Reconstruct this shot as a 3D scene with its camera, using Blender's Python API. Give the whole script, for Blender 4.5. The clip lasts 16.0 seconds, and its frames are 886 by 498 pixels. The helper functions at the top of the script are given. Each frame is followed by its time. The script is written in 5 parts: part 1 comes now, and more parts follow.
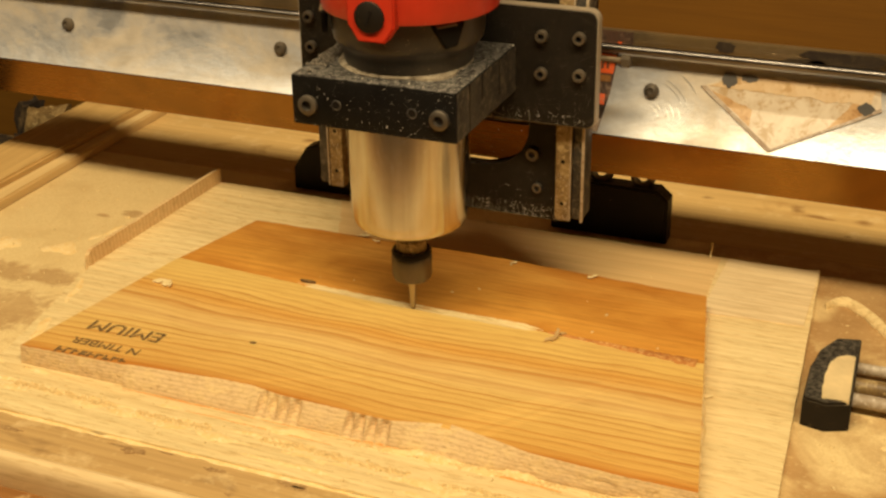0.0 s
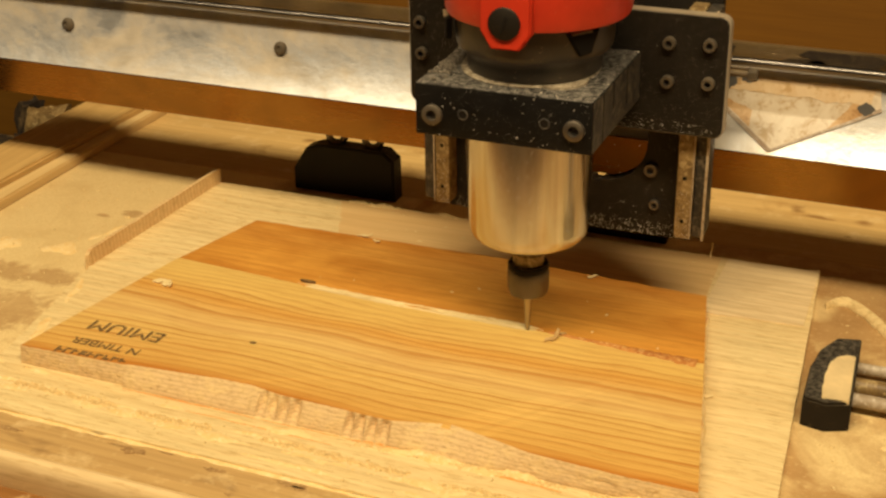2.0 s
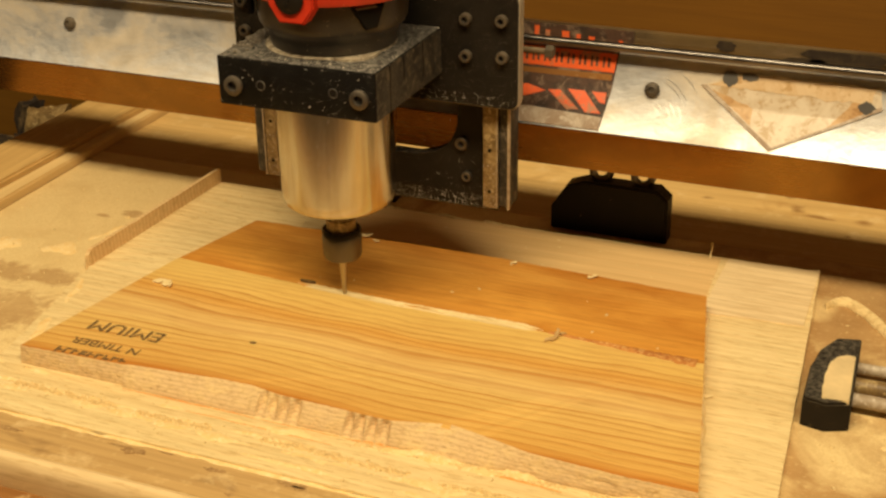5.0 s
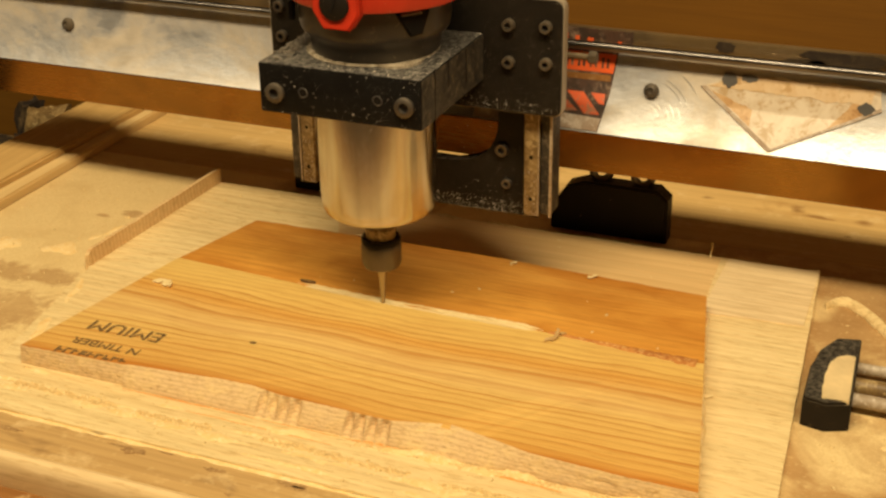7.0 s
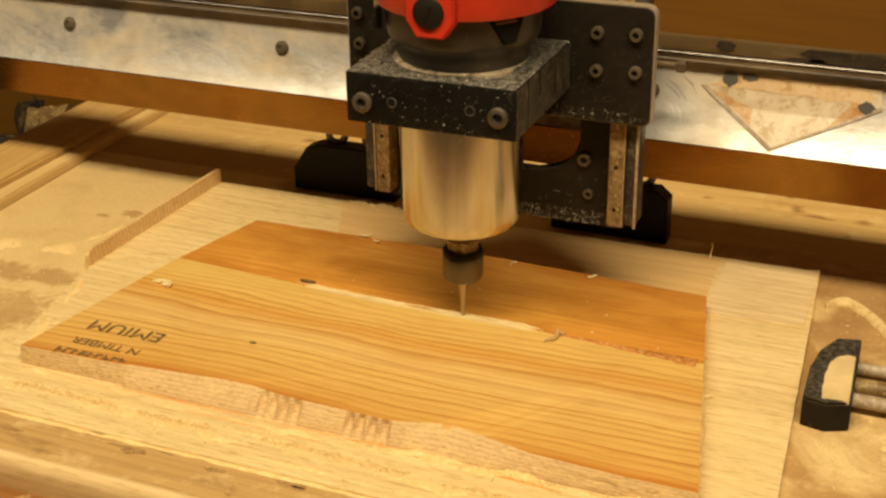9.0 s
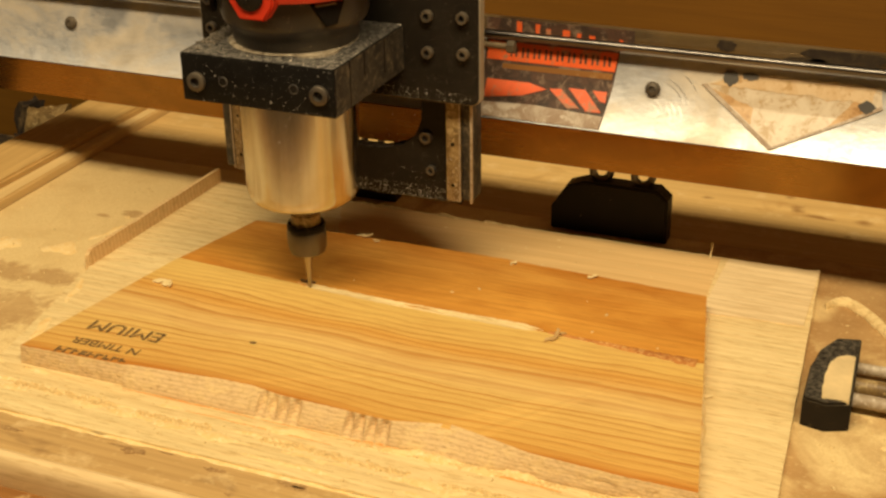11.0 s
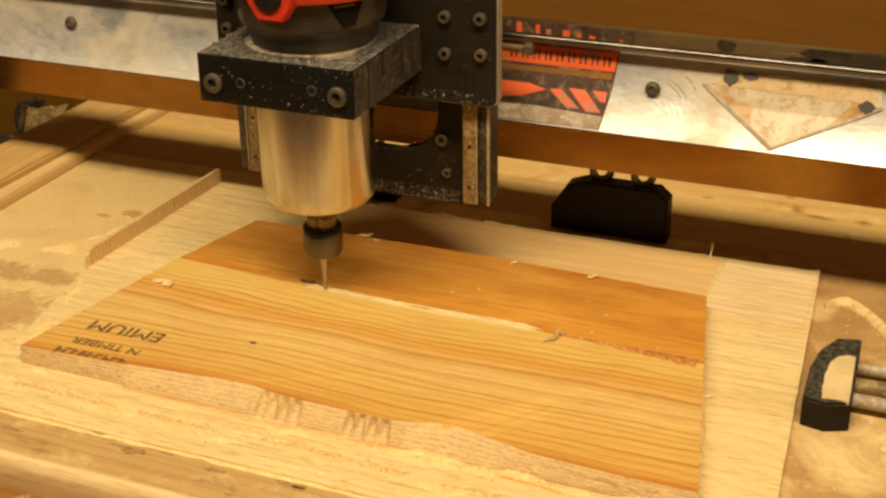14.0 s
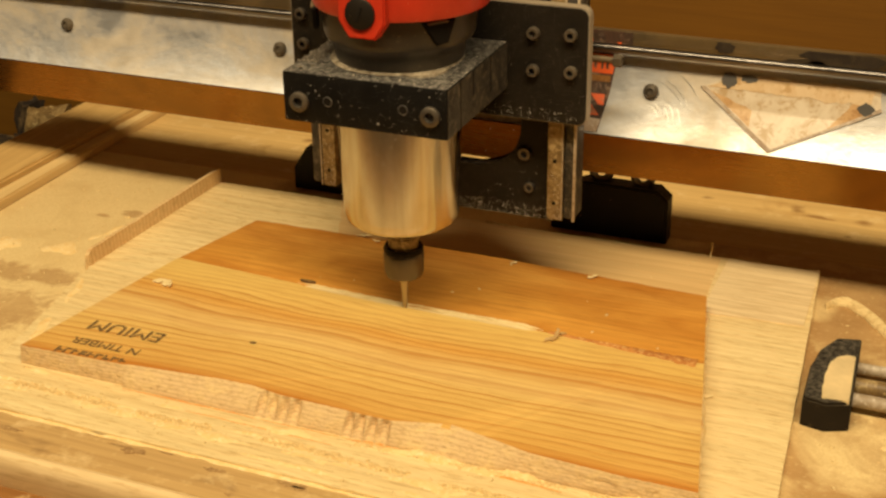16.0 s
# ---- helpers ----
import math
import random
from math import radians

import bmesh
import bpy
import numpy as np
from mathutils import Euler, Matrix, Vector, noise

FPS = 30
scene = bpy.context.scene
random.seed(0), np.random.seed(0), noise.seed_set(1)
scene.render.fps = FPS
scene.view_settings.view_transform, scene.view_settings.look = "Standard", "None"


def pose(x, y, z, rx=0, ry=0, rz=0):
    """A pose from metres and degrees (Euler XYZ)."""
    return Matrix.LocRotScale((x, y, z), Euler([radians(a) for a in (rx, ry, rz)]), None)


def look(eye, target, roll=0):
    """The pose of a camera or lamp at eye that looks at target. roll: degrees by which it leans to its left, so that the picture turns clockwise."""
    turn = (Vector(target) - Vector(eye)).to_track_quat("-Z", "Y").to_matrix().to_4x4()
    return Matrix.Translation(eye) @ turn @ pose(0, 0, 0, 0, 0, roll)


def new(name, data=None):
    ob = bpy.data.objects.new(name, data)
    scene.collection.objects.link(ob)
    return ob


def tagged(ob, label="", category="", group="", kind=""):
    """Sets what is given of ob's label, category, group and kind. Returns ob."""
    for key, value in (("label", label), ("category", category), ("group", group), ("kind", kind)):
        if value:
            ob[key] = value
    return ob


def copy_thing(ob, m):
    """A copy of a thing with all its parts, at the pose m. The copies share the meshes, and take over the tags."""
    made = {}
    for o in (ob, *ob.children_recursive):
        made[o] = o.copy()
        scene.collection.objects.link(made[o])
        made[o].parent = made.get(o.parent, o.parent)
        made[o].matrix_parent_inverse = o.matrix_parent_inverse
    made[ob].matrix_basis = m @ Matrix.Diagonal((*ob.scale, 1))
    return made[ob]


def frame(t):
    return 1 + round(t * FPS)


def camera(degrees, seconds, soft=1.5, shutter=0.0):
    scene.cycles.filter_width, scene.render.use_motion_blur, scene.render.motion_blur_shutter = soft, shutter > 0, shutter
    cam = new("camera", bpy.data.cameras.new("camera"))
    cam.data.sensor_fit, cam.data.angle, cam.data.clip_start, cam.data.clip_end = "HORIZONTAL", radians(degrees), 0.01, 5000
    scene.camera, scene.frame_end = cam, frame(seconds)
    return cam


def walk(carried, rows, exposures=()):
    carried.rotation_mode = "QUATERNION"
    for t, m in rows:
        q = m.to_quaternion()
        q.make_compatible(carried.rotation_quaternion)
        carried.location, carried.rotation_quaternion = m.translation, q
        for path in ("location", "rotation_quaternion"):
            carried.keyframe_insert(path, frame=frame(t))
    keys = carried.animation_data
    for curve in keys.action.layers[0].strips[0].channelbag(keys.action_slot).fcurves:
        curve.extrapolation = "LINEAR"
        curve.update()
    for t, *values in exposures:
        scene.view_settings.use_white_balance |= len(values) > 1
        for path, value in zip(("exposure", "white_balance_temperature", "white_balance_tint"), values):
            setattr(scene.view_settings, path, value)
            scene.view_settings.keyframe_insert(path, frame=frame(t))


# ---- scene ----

# ------------------------------------------------------------------ camera
cam = camera(36.00, 16.0, soft=2.5)
EYE = pose(0.3870, -0.8615, 0.5022, 64.435, 0.809, 22.337)
walk(cam, [(0.0, EYE), (16.0, EYE)], exposures=[(0.0, 0.0), (11.8, 0.0), (12.0, -0.22), (12.2, 0.0), (12.8, 0.0), (13.0, -0.12), (13.2, 0.04), (15.6, 0.05), (15.8, 0.0), (16.0, 0.0)])

# ------------------------------------------------------------------ light
world = bpy.data.worlds.new("workshop_air")
world.use_nodes = True
world.node_tree.nodes["Background"].inputs["Color"].default_value = (1.0, 0.72, 0.42, 1)
world.node_tree.nodes["Background"].inputs["Strength"].default_value = 0.026
scene.world = world


def area_lamp(name, eye, target, sx, sy, watts, colour):
    data = bpy.data.lights.new(name, "AREA")
    data.shape, data.size, data.size_y, data.energy, data.color = "RECTANGLE", sx, sy, watts, colour
    lamp = new(name, data)
    lamp.matrix_world = look(eye, target)
    return lamp


WARM = (1.0, 0.790, 0.480)
area_lamp("unseen_ceiling_lamp", (0.60, -1.02, 2.02), (0.60, 0.0, 0.0), 2.1, 0.32, 68, WARM)
# Second lamp, out of view, added to brighten the left of the gantry face.
area_lamp("unseen_ceiling_lamp", (-1.05, -1.02, 2.02), (-1.05, 0.0, 0.0), 0.9, 0.32, 15, WARM)


# ------------------------------------------------------------------ materials
def mat(name, rough=0.6, metal=0.0, colour=(0.5, 0.5, 0.5)):
    m = bpy.data.materials.new(name)
    m.use_nodes = True
    b = m.node_tree.nodes["Principled BSDF"]
    b.inputs["Roughness"].default_value = rough
    b.inputs["Metallic"].default_value = metal
    b.inputs["Base Color"].default_value = (*colour, 1)
    return m, m.node_tree, b


def coords(nt, scale=(1, 1, 1), rot=(0, 0, 0), loc=(0, 0, 0), source="Object"):
    tc = nt.nodes.new("ShaderNodeTexCoord")
    mp = nt.nodes.new("ShaderNodeMapping")
    mp.inputs["Scale"].default_value = scale
    mp.inputs["Rotation"].default_value = [radians(a) for a in rot]
    mp.inputs["Location"].default_value = loc
    nt.links.new(tc.outputs[source], mp.inputs["Vector"])
    return mp.outputs["Vector"]


def noise_tex(nt, vec, scale, detail=4, rough=0.55, distort=0.0):
    n = nt.nodes.new("ShaderNodeTexNoise")
    n.inputs["Scale"].default_value = scale
    n.inputs["Detail"].default_value = detail
    n.inputs["Roughness"].default_value = rough
    n.inputs["Distortion"].default_value = distort
    nt.links.new(vec, n.inputs["Vector"])
    return n.outputs["Fac"]


def ramp(nt, fac, stops):
    r = nt.nodes.new("ShaderNodeValToRGB")
    e = r.color_ramp.elements
    while len(e) < len(stops):
        e.new(0.5)
    for k, (p, c) in zip(e, stops):
        k.position = p
        k.color = (*c, 1) if len(c) == 3 else c
    nt.links.new(fac, r.inputs["Fac"])
    return r.outputs["Color"]


def grey(a, b):
    return [(a, (0, 0, 0)), (b, (1, 1, 1))]


def mix(nt, fac, a, b, how="MIX"):
    n = nt.nodes.new("ShaderNodeMix")
    n.data_type, n.blend_type = "RGBA", how
    for sock, v in ((n.inputs["Factor"], fac), (n.inputs["A"], a), (n.inputs["B"], b)):
        if isinstance(v, (int, float)):
            sock.default_value = v
        elif isinstance(v, tuple):
            sock.default_value = (*v, 1)
        else:
            nt.links.new(v, sock)
    return n.outputs["Result"]


def bump(nt, b, height, strength, distance=0.001):
    n = nt.nodes.new("ShaderNodeBump")
    n.inputs["Strength"].default_value = strength
    n.inputs["Distance"].default_value = distance
    nt.links.new(height, n.inputs["Height"])
    nt.links.new(n.outputs["Normal"], b.inputs["Normal"])


def math_node(nt, op, a, b=None):
    n = nt.nodes.new("ShaderNodeMath")
    n.operation = op
    for k, v in enumerate((a, b)):
        if isinstance(v, (int, float)):
            n.inputs[k].default_value = v
        elif v is not None:
            nt.links.new(v, n.inputs[k])
    return n.outputs[0]


def patches(nt, v, spots, ragged):
    """Ragged-edged spots on the plan, each (x, y, half length, half width)."""
    field = None
    for x, y, rx, ry in spots:
        mp = nt.nodes.new("ShaderNodeMapping")
        mp.vector_type = "TEXTURE"
        mp.inputs["Location"].default_value = (x, y, 0)
        mp.inputs["Scale"].default_value = (rx, ry, 1.0)
        nt.links.new(v, mp.inputs["Vector"])
        ln = nt.nodes.new("ShaderNodeVectorMath")
        ln.operation = "LENGTH"
        nt.links.new(mp.outputs["Vector"], ln.inputs[0])
        near = math_node(nt, "SUBTRACT", 1.0, ln.outputs["Value"])
        field = near if field is None else math_node(nt, "MAXIMUM", field, near)
    return math_node(nt, "ADD", field, math_node(nt, "MULTIPLY", math_node(nt, "SUBTRACT", ragged, 0.5), 2.6))


def wood(name, light, dark, rings=50.0, swing=0.035, amount=0.6, rough=0.55, axis="Y", dust=0.0, shift=(0, 0, 0), relief=0.25, red=None, stain=None, bow=None, band=None, spread=(1.6, 9.0), fine=0.0, streak=0.3, wave=0.0022, ripple=None, knots=()):
    """Softwood: growth lines that drift along the board, fibres, blotches and some dust."""
    m, nt, b = mat(name, rough)
    across = "XYZ".index(axis)
    long = 1 if axis == "X" else 0
    sc = [spread[1]] * 3
    sc[long] = spread[0]
    drift = noise_tex(nt, coords(nt, sc, loc=shift), 1.0, 1.5, 0.4)
    sc2 = [70.0] * 3
    sc2[long] = 12.0
    wig = noise_tex(nt, coords(nt, sc2, loc=shift), 1.0, 2, 0.5)
    sep = nt.nodes.new("ShaderNodeSeparateXYZ")
    nt.links.new(coords(nt, loc=shift), sep.inputs[0])
    v0 = sep.outputs[across]
    if bow:
        off = math_node(nt, "SUBTRACT", v0, bow[0])
        v0 = math_node(nt, "ADD", math_node(nt, "MULTIPLY", math_node(nt, "MULTIPLY", off, off), bow[1]), math_node(nt, "MULTIPLY", sep.outputs[long], bow[2]))
    u = math_node(nt, "ADD", v0, math_node(nt, "MULTIPLY", drift, swing))
    u = math_node(nt, "ADD", u, math_node(nt, "MULTIPLY", wig, wave))
    saw = math_node(nt, "FRACT", math_node(nt, "MULTIPLY", u, rings * 3.2))
    line = ramp(nt, saw, [(0.0, (0, 0, 0)), (0.48, (0.05, 0.05, 0.05)), (0.80, (0.70, 0.70, 0.70)), (0.90, (1, 1, 1)), (1.0, (0, 0, 0))])
    gate = ramp(nt, noise_tex(nt, coords(nt, sc, loc=(7 + shift[0], 3, 1)), 1.3, 2, 0.5), [(0.3, (0.4,) * 3), (0.6, (1, 1, 1))])
    sf = [420.0] * 3
    sf[long] = 9.0
    fibre = noise_tex(nt, coords(nt, sf), 1.0, 4, 0.6)
    sb = [14.0] * 3
    sb[long] = 2.5
    blot = noise_tex(nt, coords(nt, sb, loc=shift), 1.0, 3, 0.5, 0.3)
    col = mix(nt, ramp(nt, blot, grey(0.3, 0.72)), light, tuple(0.68 * a + 0.32 * c for a, c in zip(light, dark)))
    col = mix(nt, math_node(nt, "MULTIPLY", math_node(nt, "MULTIPLY", line, gate), amount), col, dark)
    if fine:
        hair = math_node(nt, "FRACT", math_node(nt, "MULTIPLY", u, rings * 10.5))
        hair = ramp(nt, hair, [(0.0, (0, 0, 0)), (0.55, (0.05,) * 3), (0.82, (1, 1, 1)), (1.0, (0, 0, 0))])
        where = ramp(nt, noise_tex(nt, coords(nt, sc, loc=(2 + shift[0], 8, 5)), 1.7, 2, 0.5), [(0.38, (0.1,) * 3), (0.6, (1, 1, 1))])
        col = mix(nt, math_node(nt, "MULTIPLY", math_node(nt, "MULTIPLY", hair, where), fine), col, dark)
    if red:
        col = mix(nt, ramp(nt, noise_tex(nt, coords(nt, sb, loc=(3, 9, 2)), 1.7, 3, 0.5), [(0.55, (0, 0, 0)), (0.75, (0.55,) * 3)]), col, red)
    col = mix(nt, 0.42, col, ramp(nt, fibre, [(0.3, (0.60, 0.55, 0.46)), (0.7, (1, 1, 1))]), "MULTIPLY")
    if band:
        edge = math_node(nt, "ADD", sep.outputs[across], math_node(nt, "MULTIPLY", drift, 0.05))
        zone = ramp(nt, math_node(nt, "ADD", math_node(nt, "MULTIPLY", edge, band[0]), 2.75), [(0.0, (0.95,) * 3), (0.22, (0.60,) * 3), (0.55, (0, 0, 0))])
        vein = math_node(nt, "ADD", 0.36, math_node(nt, "MULTIPLY", hair, 0.70)) if fine else 0.65
        col = mix(nt, math_node(nt, "MULTIPLY", zone, vein), col, band[1])
    if stain:
        s = ramp(nt, noise_tex(nt, coords(nt, (14, 22, 22), loc=(0.4, 0.1, 0)), 1.0, 4, 0.6, 0.5), [(0.60, (0, 0, 0)), (0.74, (0.8,) * 3)])
        col = mix(nt, s, col, stain)
    sm = [170.0] * 3
    sm[long] = 5.0
    col = mix(nt, streak, col, ramp(nt, noise_tex(nt, coords(nt, sm, loc=shift), 1.0, 3, 0.6, 0.2), [(0.36, (0.70, 0.64, 0.54)), (0.56, (1, 1, 1))]), "MULTIPLY")
    if ripple:
        sr = [ripple[1]] * 3
        sr[long] = ripple[0]
        col = mix(nt, ripple[2], col, ramp(nt, noise_tex(nt, coords(nt, sr, loc=(1, 2, 3)), 1.0, 3, 0.6, 0.3), [(ripple[3], (0.62, 0.50, 0.34)), (ripple[3] + 0.10, (1, 1, 1))]), "MULTIPLY")
    if knots:
        spot = patches(nt, coords(nt), knots, noise_tex(nt, coords(nt, (30, 70, 70)), 1.0, 5, 0.6, 0.5))
        col = mix(nt, ramp(nt, spot, [(0.0, (0, 0, 0)), (0.8, (0.85,) * 3)]), col, (0.30, 0.155, 0.045))
    if dust:
        d = ramp(nt, noise_tex(nt, coords(nt), 45, 6, 0.7), [(0.62 - dust * 0.25, (0, 0, 0)), (0.78, (0.85,) * 3)])
        col = mix(nt, d, col, (0.84, 0.64, 0.33))
    nt.links.new(col, b.inputs["Base Color"])
    bump(nt, b, mix(nt, 0.3, fibre, line), relief, 0.0006)
    b.inputs["Specular IOR Level"].default_value = 0.35
    return m


def sawn_face(name, low, high, tones, amounts, density, dark, rough, swing, mottle, shift=(0, 0, 0), pick=0.0):
    """A planed face along x: growth lines that crowd or spread across the board, each of its own strength, over zones of colour."""
    m, nt, b = mat(name, rough)
    sep = nt.nodes.new("ShaderNodeSeparateXYZ")
    nt.links.new(coords(nt), sep.inputs[0])
    drift = noise_tex(nt, coords(nt, (2.6, 8.0, 8.0), loc=shift), 1.0, 1.5, 0.4)
    swell = noise_tex(nt, coords(nt, (9.0, 26.0, 26.0), loc=shift), 1.0, 2, 0.5)
    wig = noise_tex(nt, coords(nt, (24.0, 90.0, 90.0), loc=shift), 1.0, 2, 0.5)
    u = sep.outputs["Y"]
    for field, amp in ((drift, swing), (swell, swing * 0.28), (wig, 0.0022)):
        u = math_node(nt, "ADD", u, math_node(nt, "MULTIPLY", math_node(nt, "SUBTRACT", field, 0.5), amp))
    phase, last = math_node(nt, "MULTIPLY", u, density[0][1]), density[0][1]
    for y, d in density[1:]:
        over = math_node(nt, "MAXIMUM", math_node(nt, "SUBTRACT", u, y), 0.0)
        phase = math_node(nt, "ADD", phase, math_node(nt, "MULTIPLY", over, d - last))
        last = d
    span = high - low
    across = math_node(nt, "DIVIDE", math_node(nt, "SUBTRACT", u, low), span)
    saw = math_node(nt, "FRACT", phase)
    line = ramp(nt, saw, [(0.0, (0.10,) * 3), (0.10, (0, 0, 0)), (0.50, (0.08,) * 3), (0.74, (0.50,) * 3), (0.84, (1, 1, 1)), (0.90, (0.95,) * 3), (1.0, (0.10,) * 3)])
    rand = nt.nodes.new("ShaderNodeTexWhiteNoise")
    rand.noise_dimensions = "1D"
    nt.links.new(math_node(nt, "FLOOR", phase), rand.inputs["W"])
    own = ramp(nt, rand.outputs["Value"], [(pick, (0.40 - 0.5 * pick,) * 3), (1.0, (1.0,) * 3)])
    fade = ramp(nt, noise_tex(nt, coords(nt, (5.0, 60.0, 60.0), loc=(4, 2, 1)), 1.0, 2, 0.5), [(0.30, (0.60,) * 3), (0.58, (1, 1, 1))])
    amount = ramp(nt, across, [((y - low) / span, (a,) * 3) for y, a in amounts])
    col = ramp(nt, across, [((y - low) / span, c) for y, c in tones])
    cloud = noise_tex(nt, coords(nt, (9.0, 24.0, 24.0), loc=shift), 1.0, 5, 0.6, 0.6)
    col = mix(nt, ramp(nt, cloud, [(0.36, (0, 0, 0)), (0.68, (mottle,) * 3)]), col, dark)
    fac = math_node(nt, "MULTIPLY", math_node(nt, "MULTIPLY", line, own), math_node(nt, "MULTIPLY", fade, amount))
    col = mix(nt, fac, col, dark)
    hair = math_node(nt, "FRACT", math_node(nt, "MULTIPLY", phase, 3.0))
    hair = math_node(nt, "MULTIPLY", ramp(nt, hair, [(0.0, (0, 0, 0)), (0.6, (0.1,) * 3), (0.85, (1, 1, 1)), (1.0, (0, 0, 0))]), math_node(nt, "MULTIPLY", amount, 0.34))
    col = mix(nt, hair, col, dark)
    fibre = noise_tex(nt, coords(nt, (10.0, 420.0, 420.0)), 1.0, 4, 0.6)
    col = mix(nt, 0.34, col, ramp(nt, fibre, [(0.3, (0.62, 0.54, 0.42)), (0.7, (1, 1, 1))]), "MULTIPLY")
    pore = noise_tex(nt, coords(nt, (38.0, 520.0, 520.0), loc=(1, 2, 3)), 1.0, 3, 0.6, 0.3)
    col = mix(nt, 0.35, col, ramp(nt, pore, [(0.33, (0.60, 0.46, 0.30)), (0.43, (1, 1, 1))]), "MULTIPLY")
    nt.links.new(col, b.inputs["Base Color"])
    gloss = nt.nodes.new("ShaderNodeMapRange")
    gloss.inputs["To Min"].default_value, gloss.inputs["To Max"].default_value = rough - 0.07, rough + 0.12
    nt.links.new(cloud, gloss.inputs["Value"])
    nt.links.new(gloss.outputs["Result"], b.inputs["Roughness"])
    bump(nt, b, mix(nt, 0.4, fibre, line), 0.22, 0.0006)
    b.inputs["Specular IOR Level"].default_value = 0.35
    return m


FRONT_WOOD = sawn_face("golden_pine", -0.175, 0.025,
                       [(-0.168, (0.52, 0.185, 0.028)), (-0.159, (0.62, 0.26, 0.045)), (-0.148, (0.79, 0.485, 0.13)), (-0.100, (0.855, 0.605, 0.195)), (-0.080, (0.845, 0.595, 0.225)), (-0.058, (0.84, 0.570, 0.195)), (-0.040, (0.80, 0.455, 0.11)), (-0.028, (0.86, 0.59, 0.175)), (0.010, (0.87, 0.63, 0.20))],
                       [(-0.166, 1.0), (-0.142, 1.0), (-0.105, 1.0), (-0.088, 0.80), (-0.058, 0.80), (-0.045, 1.0), (-0.030, 0.95), (-0.020, 0.55), (0.010, 0.50)],
                       [(-0.2, 128.0), (-0.092, 46.0), (-0.052, 150.0)], (0.50, 0.185, 0.022), 0.42, 0.050, 0.20)
REAR_WOOD = sawn_face("amber_pine", -0.02, 0.13,
                      [(-0.010, (0.74, 0.33, 0.055)), (0.020, (0.82, 0.42, 0.080)), (0.060, (0.80, 0.40, 0.075)), (0.085, (0.83, 0.44, 0.095)), (0.115, (0.70, 0.31, 0.050))],
                      [(-0.010, 0.45), (0.040, 0.60), (0.075, 0.85), (0.115, 0.70)], [(-0.2, 120.0), (0.05, 190.0)], (0.47, 0.165, 0.018), 0.40, 0.030, 0.75, (0.3, 0.7, 0), 0.45)
CUT_WOOD = wood("fresh_cut_pine", (0.94, 0.77, 0.41), (0.72, 0.47, 0.18), rings=30, swing=0.07, amount=0.40, rough=0.72, dust=0.35, shift=(0.9, 0.2, 0), relief=0.8, spread=(5.0, 12.0), fine=0.26, streak=0.3, ripple=(60.0, 420.0, 0.45, 0.36))
STEP_WOOD = wood("pale_cut_pine", (0.94, 0.76, 0.46), (0.80, 0.57, 0.27), rings=30, swing=0.05, amount=0.22, rough=0.75, shift=(0.1, 0.2, 0), relief=0.9, spread=(5.0, 12.0), fine=0.4, streak=0.3, ripple=(40.0, 320.0, 0.26, 0.38))
PINK_WOOD = wood("smooth_cut_pine", (0.88, 0.62, 0.29), (0.72, 0.44, 0.16), rings=18, swing=0.07, amount=0.3, rough=0.7, shift=(0.5, 0.2, 0), relief=0.5, spread=(4.0, 10.0), fine=0.2, streak=0.2)
END_WOOD = wood("end_grain_pine", (0.91, 0.69, 0.36), (0.60, 0.28, 0.08), rings=60, swing=0.03, amount=0.6, rough=0.75, axis="Y", spread=(6, 6))


def torn_edge_wood():
    """Chipped pine: layers of the board, torn fibres and yellow dust in clumps."""
    m, nt, b = mat("sawn_pine_edge", 0.88)
    v = coords(nt)
    sep = nt.nodes.new("ShaderNodeSeparateXYZ")
    nt.links.new(v, sep.inputs[0])
    wob = noise_tex(nt, coords(nt, (14, 60, 60)), 1.0, 3, 0.5)
    lay = math_node(nt, "FRACT", math_node(nt, "MULTIPLY", math_node(nt, "ADD", sep.outputs["Z"], math_node(nt, "MULTIPLY", wob, 0.0022)), 420.0))
    lay = ramp(nt, lay, [(0.0, (0, 0, 0)), (0.5, (0.2,) * 3), (0.8, (1, 1, 1)), (1.0, (0, 0, 0))])
    grain = noise_tex(nt, coords(nt, (240, 620, 620)), 1.0, 4, 0.6)
    clump = noise_tex(nt, coords(nt, (60, 110, 110)), 1.0, 5, 0.7, 0.5)
    col = mix(nt, math_node(nt, "MULTIPLY", lay, 0.50), (0.74, 0.53, 0.27), (0.44, 0.265, 0.11))
    col = mix(nt, ramp(nt, clump, [(0.48, (0, 0, 0)), (0.66, (0.65,) * 3)]), col, (0.82, 0.60, 0.27))
    col = mix(nt, 0.5, col, ramp(nt, grain, [(0.32, (0.55, 0.44, 0.28)), (0.50, (1, 1, 1))]), "MULTIPLY")
    nt.links.new(col, b.inputs["Base Color"])
    bump(nt, b, mix(nt, 0.4, grain, clump), 0.9, 0.0014)
    return m


